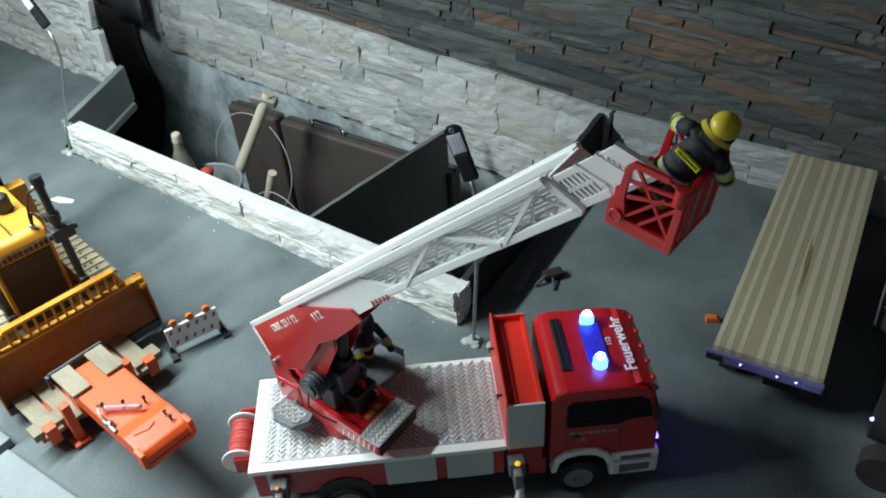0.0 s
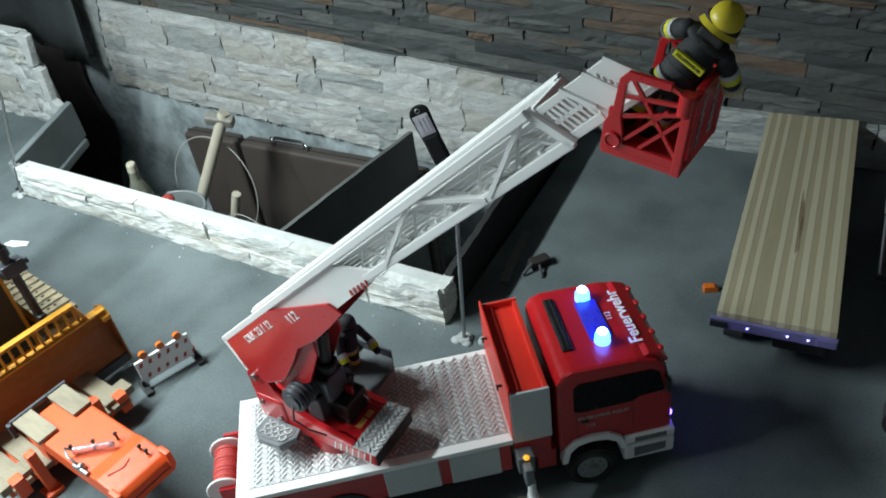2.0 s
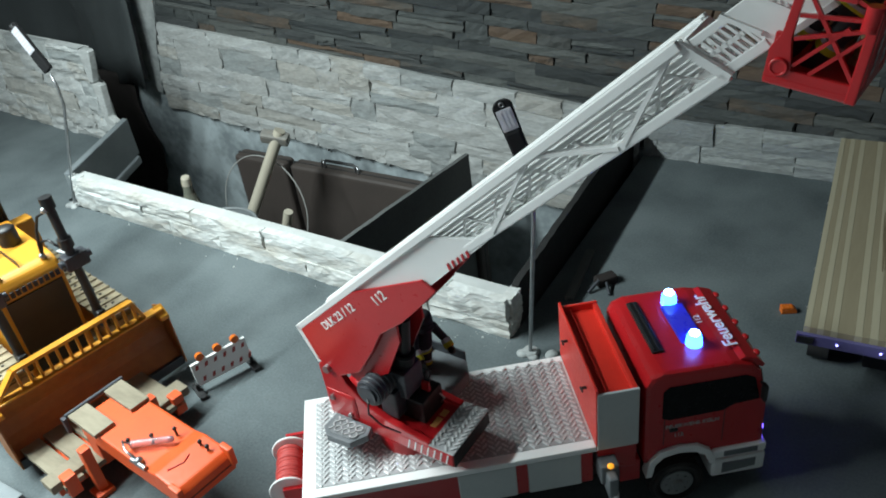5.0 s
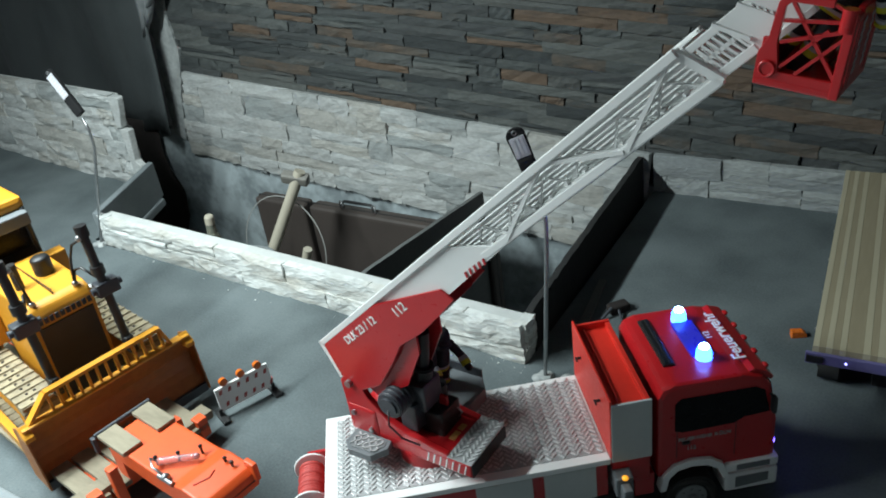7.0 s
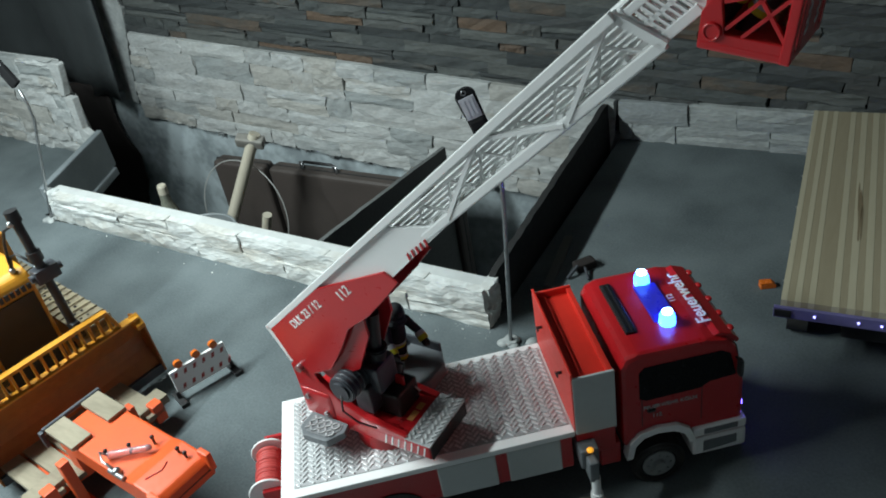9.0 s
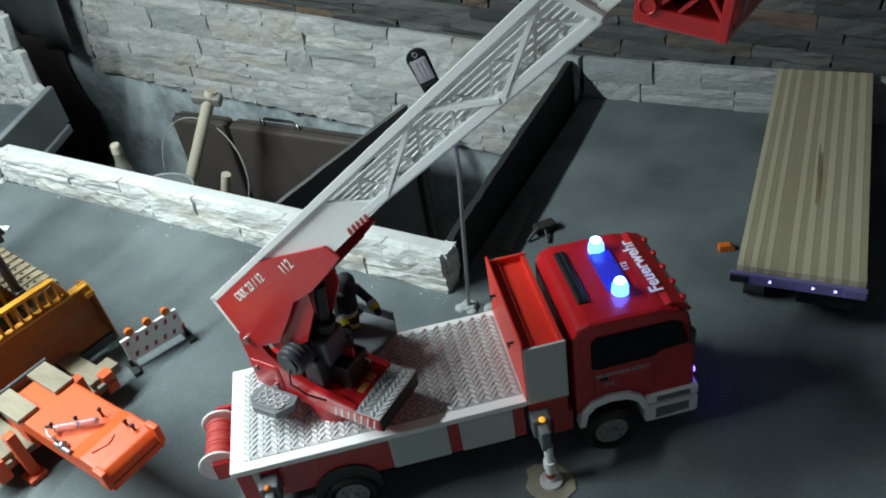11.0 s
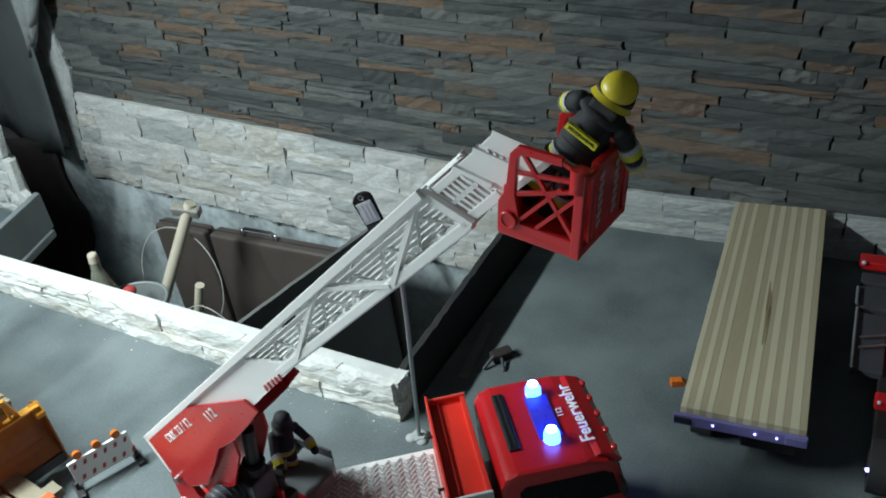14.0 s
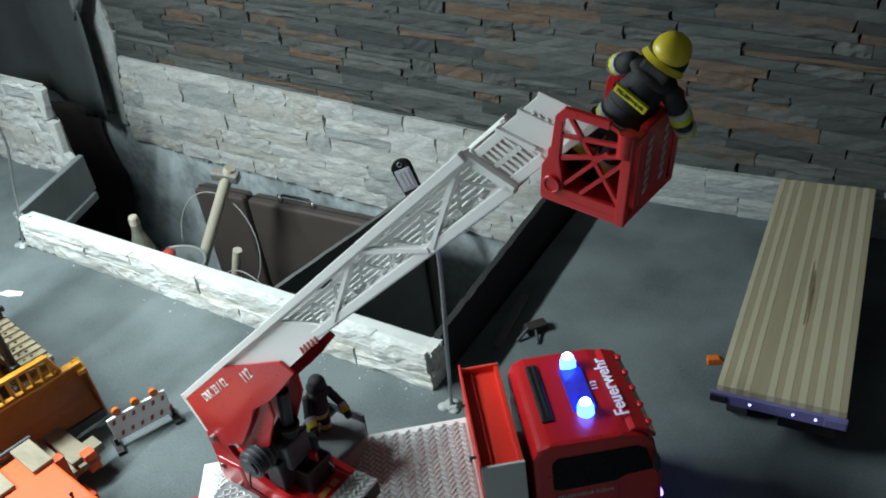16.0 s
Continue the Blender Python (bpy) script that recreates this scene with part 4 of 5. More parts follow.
    for s in (-1, 1):
        part("pivot_web", Mesher(m).prism([(0.0, -0.035), (0.150, -0.050), (0.125, -0.080), (0.070, -0.104), (0.010, -0.095)], "y", s * (W - 0.007), s * (W - 0.004)), M_RED, lad, "red inner pivot plate")
    part("base_trough", Mesher(m).box(-0.005, 0.21, -W + 0.001, W - 0.001, -0.058, -0.046, r=0.002), M_RED, lad, "red base trough")
    lettering("plate_lettering", "DLK 23 / 12", 0.0142, m @ frame_of((0.078, -W - 0.0038, -0.0190), (1, 0, 0.0), (0.0, 0, 1)), M_WHITE, lad, bold=0.0002)
    lettering("plate_number", "112", 0.0160, m @ frame_of((0.158, -W - 0.0038, -0.0275), (1, 0, 0.05), (-0.05, 0, 1)), M_WHITE, lad, bold=0.0001)
    for k in range(5):
        x = 0.266 + k * 0.0075
        part("warning_stripe", Mesher(m).prism([(x, -0.0435), (x + 0.0030, -0.0432), (x + 0.0055, -0.0368), (x + 0.0025, -0.0370)], "y", -W - 0.0001, -W - 0.0008), M_RED, lad)
    return m


LADDER_M = build_ladder(TRUCK)
BASKET_W = pose(-0.074, 0.573, 0.640, 0, 0, -7.7) @ pose(0, 0, 0, 0, 7.0, 0)


def build_basket(T):
    """Rescue basket: x along the ladder, y across."""
    m = TRUCK.matrix_world.inverted() @ BASKET_W
    A, B, H = 0.050, 0.058, 0.061
    b = part("basket", Mesher(m).box(-0.002, A + 0.002, -0.002, B + 0.002, 0.0, 0.006, r=0.0015).box(A - 0.003, A + 0.002, 0.014, B - 0.014, 0.004, H * 0.9, r=0.001), M_RED, T, "red plastic rescue basket")
    for y in (0.0, B):
        g = Mesher(m)
        g.prism([(-0.002, 0.002), (-0.002, 0.022), (0.003, 0.032), (0.005, 0.055), (0.010, H), (A * 0.75, H), (A * 0.75, H - 0.005), (0.013, H - 0.005), (0.010, 0.053), (0.009, 0.030), (0.013, 0.011), (A, 0.011), (A, 0.002)], "y", y - 0.0018, y + 0.0018, r=0.0007)
        for p, q in (((0.012, H - 0.003), (A - 0.003, 0.012)), ((0.010, H * 0.72), (A, H * 0.80)), ((0.010, 0.030), (A, H * 0.72)), ((0.013, 0.014), (A * 0.75, 0.042)), ((0.023, 0.011), (A, 0.042)), ((A * 0.75, H - 0.003), (A, H - 0.008))):
            g.bar((p[0], y, p[1]), (q[0], y, q[1]), 0.0022, 0.0024, up=(0, 1, 0))
        g.rod((0.006, y - 0.003, 0.012), (0.006, y + 0.003, 0.012), 0.0042, n=18).ring((0.006, y - 0.0028, 0.012), (0, 1, 0), 0.0048, 0.0011, n=18, k=6)
        g.box(A - 0.004, A + 0.002, y - 0.0025, y + 0.0025, 0.0, H - 0.006, r=0.001).rod((A - 0.003, y, H - 0.018), (A - 0.003, y, H - 0.004), 0.0048, n=16)
        part("lattice_side", g, M_RED, b)
    for y in (0.010, B - 0.010):
        part("front_post", Mesher(m).box(A - 0.003, A + 0.002, y - 0.002, y + 0.002, 0.004, H * 0.85, r=0.001), M_RED, b)
    for y0, y1 in ((0.0, 0.012), (B - 0.012, B)):
        part("front_rail", Mesher(m).box(A - 0.002, A + 0.0025, y0, y1, H * 0.80, H * 0.87, r=0.001), M_RED, b)
    part("rear_rail", Mesher(m).box(-0.002, 0.002, 0.004, B - 0.004, 0.004, 0.03, r=0.001), M_RED, b)
    for y in (0.019, B - 0.019):
        for k in range(6):
            part("stripe", Mesher(m).prism([(y - 0.002, 0.012 + k * 0.0062), (y + 0.002, 0.0145 + k * 0.0062), (y + 0.002, 0.0175 + k * 0.0062), (y - 0.002, 0.015 + k * 0.0062)], "x", A + 0.0021, A + 0.0027), M_SILVER, b)


build_basket(TRUCK)


def doll(name, m, coat, label, helmet=True, arms=((0.2, -1.1), (0.2, 0.9)), lean=0.0, h=0.107, bands=True, dark=False):
    """A toy figure in one mesh: slots are coat, band, silver, head, helmet; dark puts shade into the helmet colour."""
    g = Mesher(m @ Matrix.Scale(h / 0.107, 4))
    for s in (-1, 1):
        g.rod((0.0, s * 0.009, 0.004), (0.0, s * 0.0085, 0.046), 0.0072, 0.0085, n=14)
        g.box(-0.006, 0.013, s * 0.009 - 0.0065, s * 0.009 + 0.0065, 0.0, 0.009, r=0.003)
        if bands:
            g.rod((0.0, s * 0.009, 0.018), (0.0, s * 0.009, 0.023), 0.0084, n=14, slot=1).rod((0.0, s * 0.009, 0.023), (0.0, s * 0.009, 0.026), 0.0085, n=14, slot=2)
    top = Vector((0.028 * lean, 0, 0.082))
    g.rod((0, 0, 0.042), (0.012 * lean, 0, 0.060), 0.0135, 0.0145, n=18).rod((0.012 * lean, 0, 0.060), top, 0.0145, 0.0115, n=18).ball(top, 0.0125, 0.0165, 0.006)
    if bands:
        g.rod((0.001 * lean, 0, 0.047), (0.004 * lean, 0, 0.0505), 0.0148, n=18, slot=1).rod((0.004 * lean, 0, 0.0505), (0.005 * lean, 0, 0.053), 0.0149, n=18, slot=2)
    for s, (fwd, out) in zip((-1, 1), arms):
        a = top + Vector((0, s * 0.0155, -0.003))
        e = a + Vector((0.006 + 0.012 * fwd, s * (0.004 + 0.008 * abs(out)), -0.018))
        w = e + Vector((0.016 * (0.4 + fwd), s * 0.002 * out, -0.012))
        g.rod(a, e, 0.0062, 0.0056, n=12).rod(e, w, 0.0056, 0.005, n=12).ball(a, 0.0066).ball(e, 0.0058).ball(w, 0.0055, slot=0)
        if bands:
            d = (w - e)
            g.rod(e + d * 0.05, e + d * 0.38, 0.0069, n=12, slot=2).rod(e + d * 0.38, e + d * 0.75, 0.0070, n=12, slot=1)
            if not dark:
                u = e - a
                g.rod(a + u * 0.45, a + u * 0.62, 0.0071, n=12, slot=2).rod(a + u * 0.62, a + u * 0.82, 0.0072, n=12, slot=1)
    hc = top + Vector((0.004 * lean + 0.001, 0, 0.0135))
    g.ball(hc, 0.0085, 0.008, 0.010, slot=3)
    if helmet:
        g.ball(hc + Vector((-0.001, 0, 0.0045)), 0.0125, 0.0112, 0.0105, slot=4, n=20)
        g.rod(hc + Vector((-0.001, 0, -0.001)), hc + Vector((-0.001, 0, 0.0025)), 0.0128, 0.0122, n=22, slot=0)
        g.rod(hc + Vector((-0.0025, 0, -0.0045)), hc + Vector((-0.0015, 0, -0.001)), 0.0142, 0.0125, n=22, slot=4)
        g.box(-0.011, -0.006, -0.009, 0.009, -0.016, -0.004, r=0.002, slot=0, m=Matrix.Translation(hc))
    if bands:
        g.box(-0.0155 - 0.0076 * lean, -0.0125 - 0.0076 * lean, -0.0115, 0.0115, -0.0130, -0.0080, r=0.0004, slot=1, m=Matrix.Translation(top))
        word = text_mesh("FEUERWEHR", 0.0034, g.m @ Matrix.Translation(top) @ frame_of((-0.0157 - 0.0076 * lean, 0, -0.0105), (0, -1, 0), (0, 0, 1)))
        k = len(g.bm.faces)
        g.bm.from_mesh(word)
        g.bm.faces.ensure_lookup_table()
        for f in g.bm.faces[k:]:
            f.material_index = 0
    ob = part(name, g, [coat, M_HIVIS, M_SILVER, M_TAN, M_COAT if dark else M_HELMET], None)
    return tagged(ob, label, "toy figure")


BW = BASKET_W
doll("toy_firefighter", BW @ pose(0.0085, 0.026, 0.006, 26, 0, 90), M_COAT, "toy firefighter in black and yellow standing in the basket", arms=((0.55, 1.3), (0.9, 0.7)), lean=0.4, h=0.098)
doll("toy_casualty", BW @ pose(0.034, 0.046, 0.006, -8, 0, -100), M_BEIGE, "tan toy figure held in the rescue basket", helmet=False, bands=False, arms=((0.7, 0.3), (0.5, 0.3)), lean=0.2, h=0.060)
TW = TRUCK.matrix_world @ TURRET_M
# the ladder's shade is put into its colours by a black helmet
doll("toy_operator", TW @ pose(-0.030, 0.068, 0.148, -8, 0, -20), M_COAT, "toy firefighter in black standing at the turntable, shade put into its dark helmet", arms=((0.6, 0.3), (0.5, 0.9)), lean=0.2, h=0.10, dark=True)


# ---- bulldozer on the low loader ----
DZ = pose(-0.97, 0.548, 0.0, 0, 0, -11.2)
DOZER = thing("bulldozer", DZ, "yellow toy bulldozer with worn orange blade on a low loader", "toy bulldozer")


def build_dozer(T):
    # blade: a curved plate
    n, pts = 9, []
    for i in range(n):
        f = i / (n - 1)
        pts.append((-0.004 - 0.022 * math.sin(math.pi * f) + 0.008 * (1 - f), 0.026 + 0.101 * f))
    outline = pts + [(x - 0.007, z) for x, z in reversed(pts)]
    bl = part("blade", Mesher().prism(outline, "y", -0.137, 0.137), M_RUST, T, "worn brown-orange blade")
    for s in (-1, 1):
        part("blade_end", Mesher().prism([(-0.045, 0.024), (0.010, 0.022), (0.004, 0.118), (-0.012, 0.132), (-0.04, 0.12)], "y", s * 0.137, s * 0.140, r=0.001), M_RUST, bl)
        part("end_cap", Mesher().prism([(-0.014, 0.112), (0.006, 0.112), (0.005, 0.119), (-0.011, 0.134), (-0.016, 0.128)], "y", s * 0.1405, s * 0.126, r=0.001), M_YELLOW, bl, "yellow corner of the blade")
        part("push_arm", Mesher().bar((-0.03, s * 0.128, 0.05), (-0.30, s * 0.124, 0.055), 0.012, 0.022), M_YELLOW, T)
    part("blade_lip", Mesher().box(-0.016, 0.000, -0.137, 0.137, 0.1265, 0.1305, r=0.001), M_YELLOW, bl)
    part("cutting_edge", Mesher().box(0.000, 0.006, -0.137, 0.137, 0.018, 0.034, r=0.001), M_DGREY, bl, "dark grey cutting edge")
    rail = part("guard_rail", Mesher().bar((-0.012, -0.088, 0.163), (-0.012, 0.098, 0.163), 0.012, 0.005).bar((-0.012, -0.088, 0.163), (-0.010, -0.125, 0.13), 0.012, 0.005).bar((-0.012, 0.098, 0.163), (-0.010, 0.108, 0.13), 0.012, 0.005), M_YELLOW, bl, "yellow blade guard")
    for k in range(13):
        y = -0.086 + k * 0.0153
        part("slat", Mesher().box(-0.016, -0.008, y - 0.0016, y + 0.0016, 0.129, 0.162), M_YELLOW, rail)
    # hood, grille, cab
    hood = part("hood", Mesher().prism([(-0.09, 0.075), (-0.082, 0.235), (-0.088, 0.248), (-0.10, 0.254), (-0.25, 0.262), (-0.25, 0.075)], "y", -0.05, 0.05, r=0.004), M_YELLOW, T, "yellow engine hood")
    part("grille", Mesher().prism([(-0.0905, 0.085), (-0.084, 0.218), (-0.0805, 0.218), (-0.087, 0.085)], "y", -0.043, 0.043), M_BLACK, hood, "black radiator grille")
    for k in range(10):
        y = -0.040 + k * 0.0086
        part("name_bar", Mesher().box(-0.0815, -0.0798, y, y + 0.0062, 0.224, 0.234, r=0.0005), M_BLACK, hood)
    part("hood_seam", Mesher().box(-0.24, -0.10, -0.0006, 0.0006, 0.2535, 0.2625), M_BLACK, hood)
    part("air_cleaner", Mesher().rod((-0.175, 0.022, 0.255), (-0.175, 0.022, 0.283), 0.015, n=24).ball((-0.175, 0.022, 0.283), 0.015, 0.015, 0.006), M_BLACK, hood, "black air cleaner cap")
    part("exhaust", Mesher().rod((-0.16, -0.024, 0.255), (-0.16, -0.024, 0.30), 0.007, n=16), M_BLACK, hood, "black exhaust pipe")
    cab = part("operator_cab", Mesher().box(-0.42, -0.28, -0.056, 0.056, 0.12, 0.335, r=0.006), M_BLACK, T, "black cab with yellow roof")
    part("cab_roof", Mesher().box(-0.43, -0.268, -0.060, 0.060, 0.335, 0.356, r=0.008), M_YELLOW, cab, "yellow cab roof")
    part("cab_front", Mesher().box(-0.2815, -0.2785, -0.05, 0.05, 0.265, 0.325, r=0.001), M_GLASS, cab, "dark cab windscreen")
    part("cab_brow", Mesher().prism([(-0.28, 0.305), (-0.252, 0.312), (-0.252, 0.333), (-0.28, 0.337)], "y", -0.055, 0.055, r=0.002), M_MGREY, cab)
    for s in (-1, 1):
        part("cab_post", Mesher().rod((-0.268, s * 0.053, 0.25), (-0.268, s * 0.053, 0.338), 0.0035, n=10), M_BLACK, cab)
        part("wing", Mesher().box(-0.27, -0.245, s * 0.05, s * 0.085, 0.14, 0.25, r=0.003), M_YELLOW, T)
    # lift cylinders standing beside the hood
    for s in (-1, 1):
        lc = part("lift_cylinder", Mesher().rod((-0.050, s * 0.0615, 0.145), (-0.062, s * 0.0615, 0.350), 0.0068, n=18).rod((-0.058, s * 0.0615, 0.27), (-0.0585, s * 0.0615, 0.285), 0.0105, n=18).rod((-0.061, s * 0.0615, 0.335), (-0.062, s * 0.0615, 0.353), 0.0095, n=18), M_BLACK, T, "black hydraulic lift cylinder")
        part("trunnion", Mesher().box(-0.069, -0.047, s * 0.046, s * 0.082, 0.235, 0.258, r=0.003).rod((-0.057, s * 0.04, 0.247), (-0.057, s * 0.088, 0.247), 0.006, n=12), M_DGREY, lc)
        part("foot_clevis", Mesher().box(-0.060, -0.038, s * 0.055, s * 0.069, 0.128, 0.158, r=0.003), M_BLACK, lc)
        part("hose", Mesher().tube([(-0.058, s * 0.055, 0.335), (-0.075, s * 0.045, 0.325), (-0.088, s * 0.040, 0.30), (-0.094, s * 0.036, 0.275), (-0.095, s * 0.034, 0.255)], 0.0022), M_BLACK, lc, "black hydraulic hose")
        part("hose", Mesher().tube([(-0.055, s * 0.055, 0.268), (-0.075, s * 0.045, 0.285), (-0.092, s * 0.040, 0.278), (-0.101, s * 0.037, 0.255)], 0.0022), M_BLACK, lc)
        part("fitting", Mesher().ball((-0.060, s * 0.053, 0.336), 0.005), M_STEEL, lc)
        part("fitting", Mesher().ball((-0.095, s * 0.034, 0.256), 0.005), M_STEEL, lc)
    part("model_plate", Mesher().box(-0.165, -0.14, -0.0515, -0.0505, 0.19, 0.21).box(-0.135, -0.115, -0.0515, -0.0505, 0.19, 0.21), M_BLACK, hood)
    # crawler tracks
    for s in (-1, 1):
        tr = part("track_frame", Mesher().box(-0.40, -0.06, s * 0.072, s * 0.108, 0.07, 0.11, r=0.006).rod((-0.09, s * 0.07, 0.09), (-0.09, s * 0.11, 0.09), 0.034, n=24).rod((-0.38, s * 0.07, 0.09), (-0.38, s * 0.11, 0.09), 0.034, n=24), M_YELLOW, T, "yellow track frame")
        for k in range(17):
            x = -0.395 + k * 0.0205
            part("track_pad", Mesher().box(x, x + 0.0195, s * 0.063, s * 0.117, 0.128, 0.133, r=0.0008).box(x + 0.0155, x + 0.0180, s * 0.063, s * 0.117, 0.133, 0.1352), M_PAD, tr)
            part("track_pad", Mesher().box(x, x + 0.0185, s * 0.063, s * 0.117, 0.044, 0.049, r=0.0008), M_PAD, tr)
            part("pad_bolt", Mesher().box(x + 0.004, x + 0.007, s * 0.082, s * 0.086, 0.133, 0.1345).box(x + 0.004, x + 0.007, s * 0.094, s * 0.098, 0.133, 0.1345), M_BLACK, tr)
        for k in range(7):
            a = -75 + k * 25
            for cx, sg in ((-0.09, 1), (-0.38, -1)):
                m = Matrix.Translation((cx, s * 0.09, 0.09)) @ pose(0, 0, 0, 0, -a if sg > 0 else a + 180, 0)
                part("track_pad", Mesher(m).box(0.038, 0.043, -0.027, 0.027, -0.0085, 0.0085, r=0.0008), M_PAD, tr)


build_dozer(DOZER)

LOADER = thing("low_loader", pose(-0.885, 0.498, 0.0, 0, 0, -8.0), "orange toy low-loader trailer with grey timber deck", "toy trailer")


def build_loader(T):
    part("bed", Mesher().box(-0.55, 0.004, -0.082, 0.095, 0.018, 0.034, r=0.002).box(-0.01, 0.006, -0.095, 0.115, 0.02, 0.036, r=0.002), M_ORANGE, T, "orange trailer frame")
    for k in range(6):
        y = -0.090 + k * 0.034
        part("deck_plank", Mesher().box(-0.55, 0.02 if k in (0, 1, 4, 5) else -0.012, y, y + 0.029, 0.034, 0.0425, r=0.001), M_TIMBER, T, "grey timber plank")
    for x in (-0.5, -0.43, -0.36):
        for s in (-1, 1):
            part("wheel", Mesher().rod((x, s * 0.06, 0.024), (x, s * 0.092, 0.024), 0.024, n=20), M_TYRE, T)
    # gooseneck
    nk = part("gooseneck", Mesher().prism([(0.0, 0.080), (0.0, 0.1105), (0.165, 0.1145), (0.190, 0.121), (0.232, 0.119), (0.240, 0.112), (0.240, 0.088), (0.17, 0.084), (0.10, 0.080)], "y", -0.033, 0.046, r=0.003).box(-0.008, 0.02, -0.03, 0.035, 0.03, 0.09, r=0.002), M_ORANGE, T, "orange gooseneck")
    part("end_seam", Mesher().box(0.2395, 0.2407, -0.030, 0.043, 0.099, 0.1002), M_BLACK, nk)
    part("top_seam", Mesher().tube([(0.198, -0.02, 0.1212), (0.205, 0.0, 0.1208), (0.2, 0.012, 0.1211)], 0.0008), M_RED, nk)
    for y0, y1 in ((0.018, 0.047), (-0.038, -0.008)):
        part("neck_plank", Mesher().box(-0.010, 0.058, y0, y1, 0.1115, 0.118, r=0.001), M_TIMBER, nk, "grey timber plank")
    part("rear_bar", Mesher().rod((-0.014, -0.040, 0.116), (-0.014, 0.05, 0.116), 0.0035, n=10).box(-0.018, -0.010, -0.046, -0.040, 0.09, 0.116, r=0.001), M_DGREY, nk)
    part("support_leg", Mesher().box(0.018, 0.032, -0.056, -0.042, 0.0, 0.085, r=0.002).box(0.014, 0.040, -0.064, -0.038, 0.0, 0.008, r=0.002), M_ORANGE, T, "orange support leg")
    part("support_leg", Mesher().box(0.018, 0.034, 0.048, 0.066, 0.0, 0.09, r=0.002).box(0.012, 0.048, 0.046, 0.078, 0.0, 0.008, r=0.002), M_ORANGE, T, "orange support leg")
    for y0 in (-0.038, 0.039):
        part("front_lug", Mesher().box(0.226, 0.246, y0, y0 + 0.008, 0.100, 0.128, r=0.002), M_ORANGE, nk)
    part("clear_cap", Mesher().rod((0.120, -0.020, 0.1215), (0.160, 0.014, 0.1235), 0.0055, 0.0042, n=14).ball((0.160, 0.014, 0.1235), 0.0042), M_TUBE, nk, "frosted plastic tube")
    part("valve", Mesher().ball((0.150, -0.030, 0.118), 0.006).rod((0.138, -0.033, 0.117), (0.168, -0.032, 0.117), 0.0035, n=10).tube([(0.120, -0.020, 0.121), (0.112, -0.026, 0.128), (0.125, -0.032, 0.125), (0.150, -0.030, 0.118)], 0.0018), M_STEEL, nk, "metal valve")
    for x, y in ((0.115, -0.020), (0.135, 0.002), (0.152, 0.026), (0.2, 0.03), (0.215, 0.03)):
        part("knob", Mesher().rod((x, y, 0.112), (x, y, 0.126), 0.0018, n=8).ball((x, y, 0.127), 0.003, n=8), M_BLACK, nk)
    for x, y, d in ((-0.004, -0.104, 0.062), (-0.006, 0.075, 0.05)):
        part("side_block", Mesher().box(x - 0.012, x + 0.016, y, y + d, 0.036, 0.05, r=0.001), M_TIMBER, T, "grey timber block")
        part("side_clamp", Mesher().box(x + 0.008, x + 0.026, y + 0.016, y + 0.034, 0.02, 0.054, r=0.002), M_ORANGE, T)


build_loader(LOADER)

# ---- road barrier ----
BARRIER = thing("road_barrier", pose(-0.862, 0.6945, 0.0, 0, 0, 67.5), "white toy road barrier with red marks and three amber lamps", "toy barrier")


def build_barrier(T):
    bd = part("board", Mesher().prism([(-0.047, 0.014), (-0.048, 0.058), (0.046, 0.061), (0.047, 0.014)], "y", -0.0025, 0.0025, r=0.001), M_WHITE, T, "white board")
    for k in range(6):
        for j, z in enumerate((0.045, 0.02)):
            x = -0.043 + k * 0.0158 + (0.006 if j else 0)
            part("mark", Mesher().prism([(x, z), (x + 0.005, z + 0.001), (x + 0.007, z + 0.009), (x + 0.002, z + 0.008)], "y", -0.0032, 0.0032), M_REDSTRIPE, bd)
    for x in (-0.030, 0.0, 0.030):
        part("lamp", Mesher().rod((x, -0.003, 0.066), (x, 0.003, 0.066), 0.0066, n=20).box(x - 0.002, x + 0.002, -0.002, 0.002, 0.056, 0.062), M_AMBER, T, "amber lamp")
    for x in (-0.048, 0.046):
        part("foot", Mesher().box(x - 0.006, x + 0.006, -0.022, 0.020, 0.0, 0.007, r=0.0015).box(x - 0.003, x + 0.003, -0.003, 0.003, 0.005, 0.02, r=0.001), M_BLACK, T, "black foot")


build_barrier(BARRIER)

# ---- flat trailer with a plank deck ----
FLAT = thing("flat_trailer", pose(0.018, 1.038, 0.0, 0, 0, 3.3), "toy flat trailer with a striped pine deck and end rail coloured as if lit violet", "toy trailer")


